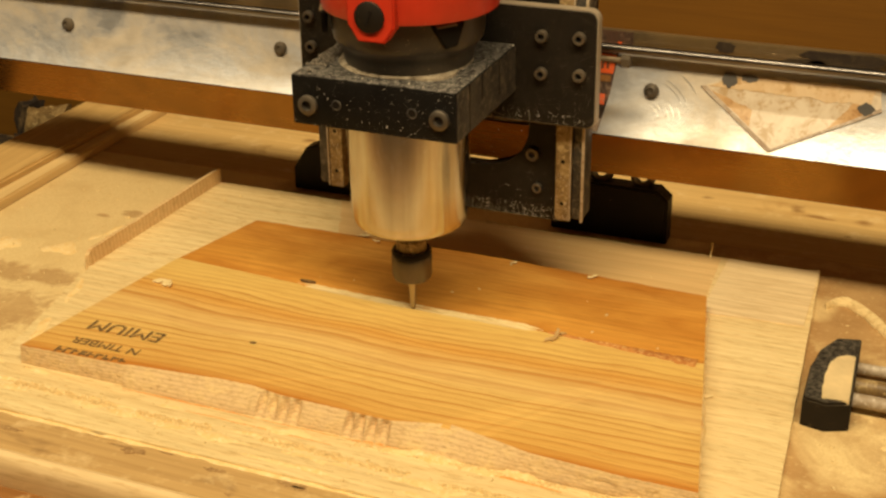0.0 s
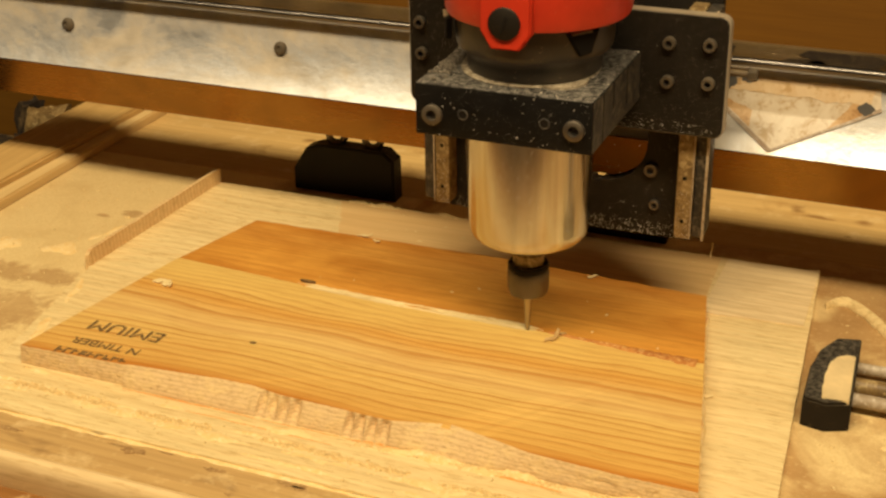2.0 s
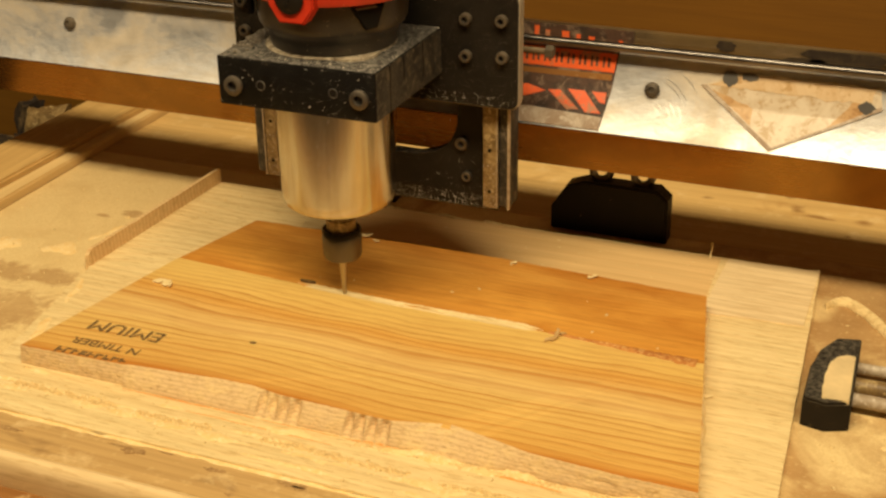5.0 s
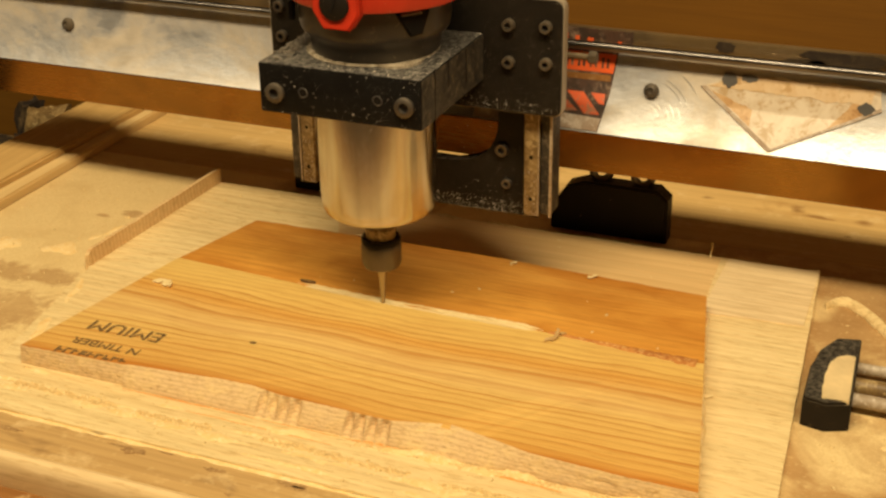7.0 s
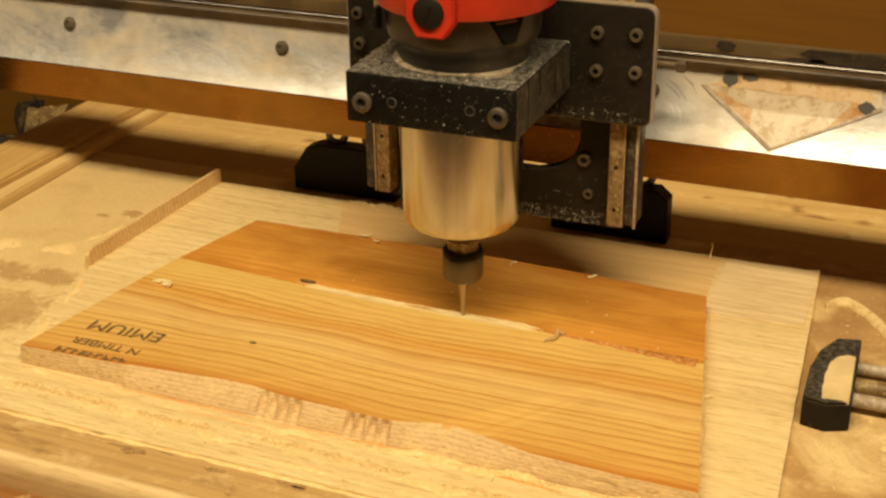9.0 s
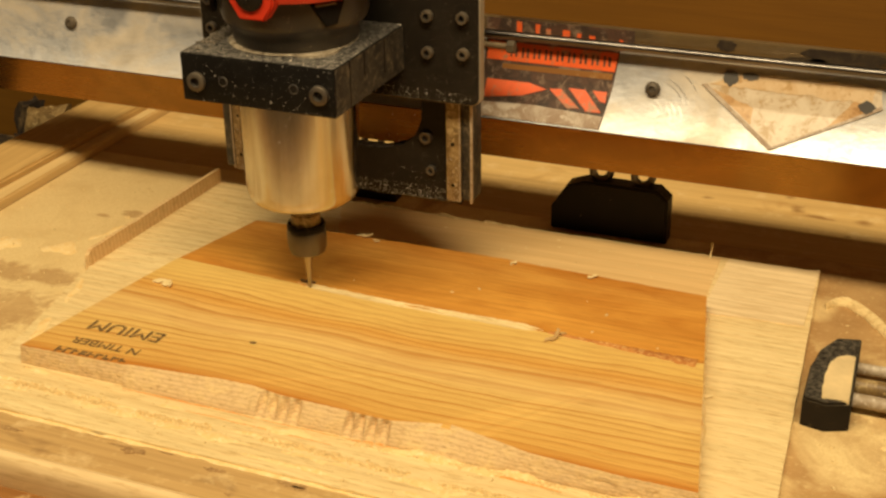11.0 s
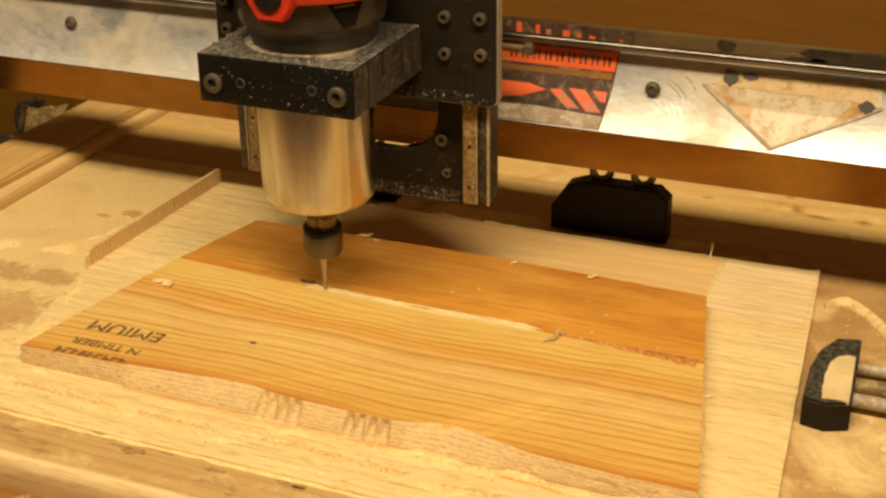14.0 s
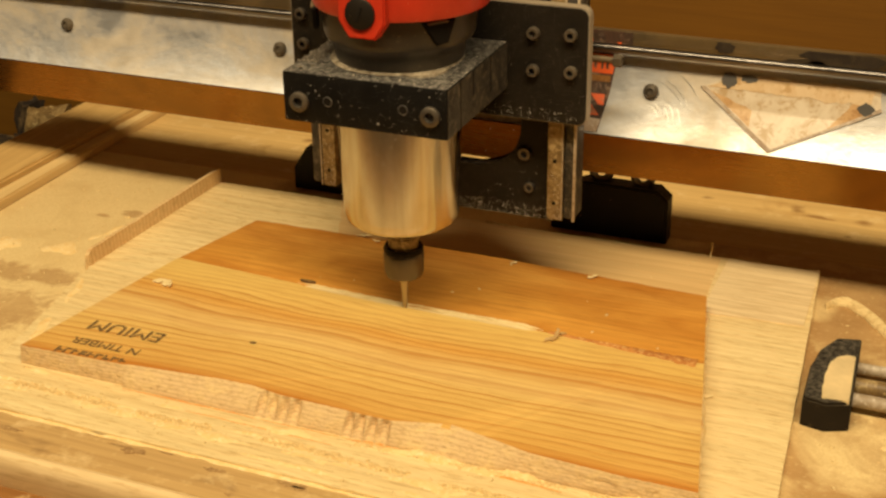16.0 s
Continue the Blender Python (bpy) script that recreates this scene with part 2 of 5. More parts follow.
SIDE_WOOD = torn_edge_wood()
BATTEN_WOOD = wood("dusty_batten", (0.66, 0.44, 0.18), (0.40, 0.23, 0.08), rings=30, swing=0.06, amount=0.4, rough=0.7, dust=0.35, stain=(0.26, 0.15, 0.06))
BENCH_WOOD = wood("brown_bench_timber", (0.36, 0.165, 0.045), (0.22, 0.095, 0.022), rings=20, swing=0.06, amount=0.5, rough=0.6, dust=0.15)
REAR_TABLE = wood("pale_table_board", (0.80, 0.56, 0.225), (0.60, 0.36, 0.12), rings=16, swing=0.06, amount=0.3, rough=0.7, dust=0.3, stain=(0.46, 0.25, 0.07), shift=(0.2, 0.5, 0), knots=((0.244, 0.3404, 0.010, 0.012), (0.2323, 0.3672, 0.007, 0.005), (0.262, 0.330, 0.018, 0.005), (0.158, 0.3395, 0.009, 0.005), (0.2951, 0.2957, 0.006, 0.004), (0.3054, 0.3321, 0.010, 0.007), (-0.27, 0.345, 0.008, 0.006)))
PALE_STRIP = wood("pale_rail_strip", (0.84, 0.62, 0.29), (0.66, 0.43, 0.16), rings=22, swing=0.05, amount=0.2, rough=0.7, axis="X", dust=0.15, streak=0.2)
PALE_WOOD = wood("pale_pine_beam", (0.90, 0.69, 0.37), (0.70, 0.47, 0.20), rings=40, swing=0.06, amount=0.35, rough=0.65, dust=0.1, fine=0.3, ripple=(40.0, 300.0, 0.35, 0.38))
RAIL_WOOD = wood("pine_rail", (0.70, 0.47, 0.18), (0.50, 0.29, 0.09), rings=30, swing=0.05, amount=0.3, rough=0.65, axis="X", dust=0.2)


def dusty_board():
    m, nt, b = mat("dust_covered_fibreboard", 0.85)
    v = coords(nt)
    big = noise_tex(nt, v, 9, 7, 0.6, 0.6)
    fine = noise_tex(nt, v, 700, 3, 0.6)
    ragged = noise_tex(nt, v, 55, 7, 0.66, 0.7)
    base = mix(nt, ramp(nt, noise_tex(nt, v, 35, 4), grey(0.3, 0.7)), (0.40, 0.225, 0.078), (0.53, 0.33, 0.13))
    base = mix(nt, ramp(nt, noise_tex(nt, v, 260, 5, 0.7), [(0.56, (0, 0, 0)), (0.72, (0.7,) * 3)]), base, (0.76, 0.57, 0.27))
    dust = mix(nt, ramp(nt, fine, grey(0.35, 0.65)), (0.73, 0.535, 0.235), (0.84, 0.65, 0.32))
    dust = mix(nt, ramp(nt, noise_tex(nt, v, 22, 5, 0.6, 0.5), [(0.5, (0, 0, 0)), (0.72, (0.45,) * 3)]), dust, (0.64, 0.44, 0.18))
    sep = nt.nodes.new("ShaderNodeSeparateXYZ")
    nt.links.new(v, sep.inputs[0])
    lean = nt.nodes.new("ShaderNodeMath")
    lean.operation = "MULTIPLY_ADD"
    lean.inputs[1].default_value, lean.inputs[2].default_value = -0.34, 0.02
    nt.links.new(sep.outputs["X"], lean.inputs[0])
    cover = ramp(nt, math_node(nt, "ADD", big, lean.outputs[0]), grey(0.42, 0.56))
    swept = patches(nt, v, ((-0.332, -0.092, 0.060, 0.045), (-0.328, -0.026, 0.034, 0.016), (-0.372, -0.030, 0.060, 0.018), (-0.338, 0.110, 0.013, 0.009), (-0.362, 0.100, 0.009, 0.005), (-0.44, -0.09, 0.05, 0.04)), ragged)
    cover = mix(nt, ramp(nt, swept, [(-0.0, (0, 0, 0)), (0.5, (0.75,) * 3)]), cover, (0, 0, 0))
    heaped = patches(nt, v, ((0.392, -0.035, 0.040, 0.036), (0.346, -0.076, 0.020, 0.005), (0.345, 0.012, 0.010, 0.036), (-0.335, -0.042, 0.012, 0.006)), ragged)
    cover = mix(nt, ramp(nt, heaped, [(0.0, (0, 0, 0)), (0.45, (0.9,) * 3)]), cover, (1, 1, 1))
    nt.links.new(mix(nt, cover, base, dust), b.inputs["Base Color"])
    bump(nt, b, mix(nt, 0.35, noise_tex(nt, v, 90, 5, 0.65), cover), 0.45, 0.0018)
    return m


def aluminium(name, colour, rough, blotch=0.25, streak=(4, 60, 60), deep=0.6, relief=0.12, turned=0.0, scuffs=0.0, grime=None):
    m, nt, b = mat(name, rough, 1.0, colour)
    v = coords(nt)
    big = noise_tex(nt, v, 14, 5, 0.6, 0.8)
    st = noise_tex(nt, coords(nt, streak), 5, 5, 0.65)
    col = mix(nt, ramp(nt, big, grey(0.35, 0.7)), tuple(c * deep for c in colour), colour)
    if scuffs:
        swirl = ramp(nt, noise_tex(nt, coords(nt, (1.0, 2.2, 2.2)), 17, 6, 0.68, 1.2), [(0.40, (0, 0, 0)), (0.5, (0.5,) * 3), (0.60, (0, 0, 0))])
        col = mix(nt, swirl, col, tuple(c * 0.68 for c in colour))
        big = mix(nt, scuffs, big, noise_tex(nt, v, 45, 5, 0.65, 1.5))
    if grime:
        dirt = ramp(nt, noise_tex(nt, coords(nt, (1.0, 2.0, 2.0), loc=(0.3, 0, 0)), 7, 7, 0.68, 0.6), [(0.42, (0.10,) * 3), (0.58, (0.98,) * 3)])
        speck = ramp(nt, noise_tex(nt, coords(nt, (1.0, 1.6, 1.6)), 60, 5, 0.7, 0.8), [(0.55, (0, 0, 0)), (0.72, (0.6,) * 3)])
        cover = mix(nt, 1.0, dirt, speck, "SCREEN")
        col = mix(nt, cover, col, mix(nt, ramp(nt, noise_tex(nt, v, 24, 5, 0.6), grey(0.35, 0.65)), grime, tuple(c * 0.62 for c in grime)))
        nt.links.new(math_node(nt, "SUBTRACT", 1.0, math_node(nt, "MULTIPLY", cover, 0.8)), b.inputs["Metallic"])
    nt.links.new(col, b.inputs["Base Color"])
    r = nt.nodes.new("ShaderNodeMapRange")
    r.inputs["To Min"].default_value, r.inputs["To Max"].default_value = max(0.02, rough - blotch / 2), rough + blotch / 2
    nt.links.new(mix(nt, 0.5, big, st), r.inputs["Value"])
    nt.links.new(r.outputs["Result"], b.inputs["Roughness"])
    bump(nt, b, mix(nt, 0.4, st, big), relief, 0.0012)
    if turned:
        # Streaks along z in the colour stand in for upright reflection stripes.
        col = mix(nt, 0.4, col, ramp(nt, noise_tex(nt, coords(nt, (1, 1, 0.01)), 110, 3, 0.6), [(0.35, (0.6, 0.6, 0.58)), (0.6, (1, 1, 1))]), "MULTIPLY")
        nt.links.new(col, b.inputs["Base Color"])
        tan = nt.nodes.new("ShaderNodeTangent")
        tan.direction_type, tan.axis = "RADIAL", "Z"
        nt.links.new(tan.outputs[0], b.inputs["Tangent"])
        b.inputs["Anisotropic"].default_value = turned
        b.inputs["Anisotropic Rotation"].default_value = 0.25
    return m


def painted(name, colour, rough, dust=0.5, metal=0.0, scale=820, cover=(0.66, 0.50, 0.28), top_dust=True):
    """Paint or plastic, speckled with sawdust that settles on what faces up."""
    m, nt, b = mat(name, rough, metal, colour)
    v = coords(nt)
    sp = noise_tex(nt, v, scale, 2, 0.5)
    cl = noise_tex(nt, v, 28, 4, 0.6)
    lo = 0.735 - 0.07 * dust
    mask = ramp(nt, sp, [(lo, (0, 0, 0)), (lo + 0.04, (0.75,) * 3)])
    film = ramp(nt, cl, [(0.40, (0, 0, 0)), (0.75, (0.008 * dust,) * 3)])
    fac = mix(nt, 1.0, mask, film, "ADD")
    if top_dust:
        geo = nt.nodes.new("ShaderNodeNewGeometry")
        sep = nt.nodes.new("ShaderNodeSeparateXYZ")
        nt.links.new(geo.outputs["Normal"], sep.inputs[0])
        up = ramp(nt, sep.outputs["Z"], grey(0.5, 0.95))
        heap = ramp(nt, noise_tex(nt, v, 260, 4, 0.75), [(0.40, (0, 0, 0)), (0.72, (0.62 * dust,) * 3)])
        fac = mix(nt, 1.0, fac, mix(nt, 1.0, up, heap, "MULTIPLY"), "ADD")
    col = mix(nt, fac, mix(nt, ramp(nt, cl, grey(0.3, 0.7)), tuple(0.7 * c for c in colour), colour), cover)
    nt.links.new(col, b.inputs["Base Color"])
    bump(nt, b, sp, 0.15, 0.0008)
    if max(colour) < 0.05:
        b.inputs["Specular IOR Level"].default_value = 0.15
    return m


SPOIL = dusty_board()
LEDGE_AL = aluminium("scuffed_aluminium", (0.87, 0.88, 0.90), 0.43, 0.26, (18, 30, 30), deep=0.76, relief=0.35, scuffs=0.8, grime=(0.68, 0.60, 0.48))
# Brown metallic base colour at fairly low roughness.
BAND_AL = aluminium("brown_aluminium", (0.37, 0.185, 0.034), 0.27, 0.08, deep=0.7)
LIP_AL = aluminium("stained_aluminium", (0.40, 0.29, 0.16), 0.34, 0.2, deep=0.3, grime=(0.17, 0.11, 0.045))
BARREL_AL = aluminium("turned_aluminium", (0.74, 0.715, 0.66), 0.155, 0.03, (60, 60, 1), deep=0.80, relief=0.003, turned=0.985)
STEEL = aluminium("dull_bolt_steel", (0.20, 0.172, 0.138), 0.5, 0.1, grime=(0.16, 0.125, 0.08))
SCREW_DARK = aluminium("oily_thread_steel", (0.26, 0.24, 0.22), 0.30, 0.1)
DARK_STEEL = aluminium("oiled_steel", (0.20, 0.18, 0.16), 0.4, 0.1)
BIT_STEEL = aluminium("carbide_steel", (0.55, 0.47, 0.36), 0.35, 0.1)
BLACK = painted("black_anodised", (0.0200, 0.0158, 0.0110), 0.50, 0.60, cover=(0.60, 0.52, 0.40), scale=1700)
BLOCK_BLACK = painted("dusty_black_block", (0.0065, 0.0054, 0.0044), 0.50, 0.74, cover=(0.68, 0.63, 0.54), scale=1650)
BLACK_PLAIN = painted("black_plastic", (0.018, 0.014, 0.010), 0.5, 0.25)
BODY_GREY = painted("charcoal_plastic", (0.058, 0.045, 0.030), 0.36, 0.30, top_dust=False)
RED = painted("red_plastic", (0.66, 0.042, 0.014), 0.40, 0.05, top_dust=False)
RIM_EDGE = painted("bare_plate_edge", (0.22, 0.155, 0.085), 0.5, 0.7, scale=260)
PLATE_RIM = painted("bare_bright_edge", (0.42, 0.35, 0.25), 0.5, 0.5, scale=300)
CREAM = painted("packed_sawdust", (0.84, 0.65, 0.34), 0.9, 0.2, cover=(0.6, 0.44, 0.22))


def blotched(name, colours, rough, scale=30.0):
    """Worn paper or print: three colours in ragged blotches."""
    m, nt, b = mat(name, rough)
    v = coords(nt)
    n1 = noise_tex(nt, v, scale, 6, 0.7, 0.6)
    n2 = noise_tex(nt, coords(nt, loc=(3, 1, 2)), scale * 2.3, 6, 0.7, 0.4)
    col = mix(nt, ramp(nt, n1, grey(0.42, 0.58)), colours[0], colours[1])
    col = mix(nt, ramp(nt, n2, grey(0.52, 0.62)), col, colours[2])
    nt.links.new(col, b.inputs["Base Color"])
    bump(nt, b, n2, 0.2, 0.0006)
    return m


POST = blotched("dusty_bronze_bar", ((0.30, 0.20, 0.080), (0.17, 0.105, 0.038), (0.46, 0.34, 0.16)), 0.5, 85)
WORN_SOCKET_BLACK = blotched("rubbed_and_socket_black", ((0.018, 0.015, 0.012), (0.05, 0.042, 0.03), (0.13, 0.105, 0.07)), 0.6, 70)
JAW_TOP = painted("dusty_black_jaw", (0.014, 0.012, 0.010), 0.6, 0.55, scale=1500, cover=(0.44, 0.38, 0.28))
SAWDUST = blotched("loose_sawdust", ((0.88, 0.66, 0.31), (0.82, 0.57, 0.23), (0.90, 0.72, 0.40)), 0.95, 90)
INK = painted("stamp_ink", (0.115, 0.066, 0.026), 0.8, 1.0, scale=500, cover=(0.60, 0.36, 0.10), top_dust=True)
BARK = blotched("reddish_bark", ((0.56, 0.235, 0.050), (0.42, 0.155, 0.030), (0.70, 0.40, 0.13)), 0.8, 110)
RESIN = blotched("orange_resin_streak", ((0.80, 0.36, 0.07), (0.74, 0.29, 0.05), (0.88, 0.55, 0.18)), 0.5, 150)
FUZZ = blotched("torn_fibres", ((0.76, 0.56, 0.25), (0.66, 0.47, 0.20), (0.86, 0.67, 0.33)), 0.9, 150)
SPECK = blotched("grey_dust_specks", ((0.62, 0.55, 0.44), (0.52, 0.44, 0.33), (0.70, 0.64, 0.54)), 0.95, 90)
STAIN = blotched("brown_stain", ((0.30, 0.17, 0.06), (0.40, 0.24, 0.09), (0.58, 0.39, 0.16)), 0.8, 160)
RING_DUST = blotched("ring_sawdust", ((0.46, 0.38, 0.26), (0.20, 0.155, 0.10), (0.60, 0.52, 0.38)), 0.9, 120)
GRIT = blotched("grey_grit", ((0.13, 0.105, 0.075), (0.07, 0.056, 0.040), (0.42, 0.37, 0.29)), 0.95, 420)
ROD_DUST = blotched("dusty_rod", ((0.50, 0.42, 0.31), (0.34, 0.26, 0.17), (0.64, 0.57, 0.46)), 0.55, 70)
LIP_DARK = blotched("darkened_lip_metal", ((0.040, 0.026, 0.013), (0.026, 0.016, 0.009), (0.055, 0.037, 0.018)), 0.6, 60)
ARC_AL = aluminium("rubbed_aluminium", (0.88, 0.86, 0.82), 0.50, 0.1)
EDGE_DUST = blotched("dusty_pale_edge", ((0.40, 0.30, 0.18), (0.52, 0.42, 0.28), (0.24, 0.17, 0.09)), 0.8, 120)
# Near-black puts the shade of the void beside the table into colour; dust on top.
VOID_DARK = blotched("void_dark_with_dust", ((0.022, 0.012, 0.004), (0.012, 0.007, 0.003), (0.16, 0.105, 0.045)), 0.9, 9)
# For solid plugs: the shade inside holes, slits and vents is put into this colour.
DARK = painted("hollow_shade_black", (0.014, 0.011, 0.008), 0.9, 0.1, top_dust=False)
ORANGE = blotched("orange_print", ((0.86, 0.13, 0.025), (0.76, 0.12, 0.025), (0.45, 0.2, 0.1)), 0.5, 34)
STICKER = blotched("dirty_black_label", ((0.05, 0.03, 0.02), (0.1, 0.05, 0.03), (0.22, 0.15, 0.1)), 0.5, 40)
SCUFF = blotched("scraped_label", ((0.5, 0.42, 0.33), (0.34, 0.24, 0.16), (0.62, 0.54, 0.44)), 0.6, 40)
TAPE = blotched("torn_paper_residue", ((0.62, 0.52, 0.38), (0.72, 0.63, 0.49), (0.50, 0.36, 0.20)), 0.42, 38)
PAPER_BROWN = blotched("brown_paper", ((0.54, 0.33, 0.15), (0.62, 0.42, 0.22), (0.42, 0.24, 0.10)), 0.5, 60)
PAPER_TAN = blotched("tan_paper", ((0.64, 0.46, 0.26), (0.70, 0.54, 0.34), (0.52, 0.34, 0.16)), 0.45, 45)
BARE_GREY = aluminium("bare_grey_metal", (0.34, 0.33, 0.31), 0.5, 0.1)
PLY = wood("brown_plywood_panel", (0.185, 0.084, 0.0095), (0.092, 0.039, 0.0050), rings=12, swing=0.12, amount=0.18, rough=0.45, axis="Z", fine=0.1, streak=0.15)
# For the added, unseen walls and ceiling; dark, so little light bounces into shadows.
PLASTER = wood("unseen_room_board", (0.19, 0.14, 0.09), (0.14, 0.098, 0.056), rings=3, swing=0.3, amount=0.3, rough=0.8)
CONCRETE = painted("concrete", (0.16, 0.14, 0.115), 0.85, 0.4)


# ------------------------------------------------------------------ mesh helpers
def finish(name, bm, material, smooth=40):
    bmesh.ops.recalc_face_normals(bm, faces=bm.faces)
    me = bpy.data.meshes.new(name)
    bm.to_mesh(me)
    bm.free()
    me.materials.append(material)
    if smooth:
        me.shade_smooth()
        me.set_sharp_from_angle(angle=radians(smooth))
    return me


def part(name, bm, material, parent, label="", smooth=40):
    """One mesh object under a thing or a part."""
    ob = new(name, finish(name, bm, material, smooth))
    ob.parent = parent
    return tagged(ob, label)


def thing(name, label, category, group="", kind="", at=(0, 0, 0)):
    ob = new(name)
    ob.empty_display_size = 0.02
    ob.location = at
    return tagged(ob, label, category, group, kind)


def box(x0, x1, y0, y1, z0, z1, bevel=0.0, bm=None, seg=2):
    bm = bm or bmesh.new()
    m = Matrix.Translation(((x0 + x1) / 2, (y0 + y1) / 2, (z0 + z1) / 2)) @ Matrix.Diagonal((x1 - x0, y1 - y0, z1 - z0, 1))
    vs = bmesh.ops.create_cube(bm, size=1, matrix=m)["verts"]
    if bevel:
        es = list({e for v in vs for e in v.link_edges})
        bmesh.ops.bevel(bm, geom=es, offset=bevel, segments=seg, profile=0.5, affect="EDGES")
    return bm


def rod(p, q, r, r2=None, n=20, bm=None, bevel=0.0):
    bm = bm or bmesh.new()
    p, q = Vector(p), Vector(q)
    d = q - p
    m = Matrix.Translation((p + q) / 2) @ d.to_track_quat("Z", "Y").to_matrix().to_4x4()
    vs = bmesh.ops.create_cone(bm, cap_ends=True, segments=n, radius1=r, radius2=r if r2 is None else r2, depth=d.length, matrix=m)["verts"]
    if bevel:
        es = [e for e in {e for v in vs for e in v.link_edges} if any(len(f.verts) > 4 for f in e.link_faces)]
        bmesh.ops.bevel(bm, geom=es, offset=bevel, segments=2, affect="EDGES")
    return bm


def lathe(profile, n=48, bm=None, centre=(0, 0)):
    """A turned form about z from (radius, z) pairs."""
    bm = bm or bmesh.new()
    rings = []
    for r, z in profile:
        if r < 1e-6:
            rings.append([bm.verts.new((centre[0], centre[1], z))])
        else:
            rings.append([bm.verts.new((centre[0] + r * math.cos(a), centre[1] + r * math.sin(a), z)) for a in (2 * math.pi * k / n for k in range(n))])
    for a, b in zip(rings, rings[1:]):
        for k in range(n):
            j = (k + 1) % n
            q = [a[k % len(a)], a[j % len(a)], b[j % len(b)], b[k % len(b)]]
            q = [v for i, v in enumerate(q) if v not in q[:i]]
            if len(q) > 2:
                bm.faces.new(q)
    return bm


def prism(points, z0, z1, bevel=0.0, m=None, bm=None):
    """A flat outline made thick; m turns it from the xy plane into place."""
    bm = bm or bmesh.new()
    lo = [bm.verts.new((x, y, z0)) for x, y in points]
    hi = [bm.verts.new((x, y, z1)) for x, y in points]
    fs = [bm.faces.new(lo[::-1]), bm.faces.new(hi)]
    for k in range(len(points)):
        j = (k + 1) % len(points)
        fs.append(bm.faces.new((lo[k], lo[j], hi[j], hi[k])))
    if bevel:
        es = list({e for f in fs[:2] for e in f.edges})
        bmesh.ops.bevel(bm, geom=es, offset=bevel, segments=2, affect="EDGES")
    if m:
        bmesh.ops.transform(bm, matrix=m, verts=bm.verts)
    return bm


UPRIGHT = Matrix(((1, 0, 0, 0), (0, 0, -1, 0), (0, 1, 0, 0), (0, 0, 0, 1)))     # x, z outline; thickness towards -y


def rounded(x0, x1, z0, z1, r, n=5):
    pts = []
    for cx, cz, a in ((x1 - r, z0 + r, -90), (x1 - r, z1 - r, 0), (x0 + r, z1 - r, 90), (x0 + r, z0 + r, 180)):
        pts += [(cx + r * math.cos(radians(a + 90 * k / n)), cz + r * math.sin(radians(a + 90 * k / n))) for k in range(n + 1)]
    return pts


def cap_screw(parent, x, y, z, r, depth, label="", name="bolt", material=None):
    """Socket cap screw that faces -y, head with a hexagon socket."""
    bm = bmesh.new()
    prof = [(r, 0), (r, depth * 0.8), (r * 0.88, depth), (r * 0.50, depth), (r * 0.46, depth * 0.25), (0, depth * 0.25)]
    lathe(prof, 18, bm)
    place = Matrix.Translation((x, y, z)) @ UPRIGHT
    bmesh.ops.transform(bm, matrix=place, verts=bm.verts)
    head = part(name, bm, material or STEEL, parent, label)
    # Socket faces are coloured black to give the shade inside the recess.
    head.data.materials.append(WORN_SOCKET_BLACK)
    for p in head.data.polygons:
        if math.hypot(p.center.x - x, p.center.z - z) < r * 0.48 and p.center.y > y - depth * 0.9:
            p.material_index = 1
    return head


def rough_line(p, q, n, amp, seed):
    """A wavering line between two points in the plane."""
    p, q = Vector(p), Vector(q)
    d = (q - p)
    s = Vector((-d.y, d.x)).normalized()
    out = []
    for k in range(n):
        t = k / n
        w = amp * (noise.noise((t * d.length * 60, seed, 0)) + 0.6 * noise.noise((t * d.length * 220, seed, 4)))
        out.append(tuple(p + d * t + s * w))
    return out

# ------------------------------------------------------------------ unseen room added round the machine
def shell(name, dims, material, label):
    ob = new(name, finish(name, box(*dims), material, 0))
    return tagged(ob, label, "wall" if "wall" in name else name, kind="structure")


shell("floor", (-2.6, 2.6, -2.9, 2.3, -1.0, -0.9), CONCRETE, "grey concrete workshop floor with dust")
shell("ceiling", (-2.6, 2.6, -2.9, 2.3, 2.3, 2.4), PLASTER, "unseen brown ceiling added over the machine")
shell("wall_north", (-2.6, 2.6, 2.3, 2.4, -0.9, 2.3), PLASTER, "unseen brown wall added round the machine")
shell("wall_south", (-2.6, 2.6, -3.0, -2.9, -0.9, 2.3), PLASTER, "unseen brown wall added round the machine")
shell("wall_west", (-2.7, -2.6, -2.9, 2.3, -0.9, 2.3), PLASTER, "unseen brown wall added round the machine")
shell("wall_east", (2.6, 2.7, -2.9, 2.3, -0.9, 2.3), PLASTER, "unseen brown wall added round the machine")

# ------------------------------------------------------------------ machine table
TABLE_Z = -0.0195


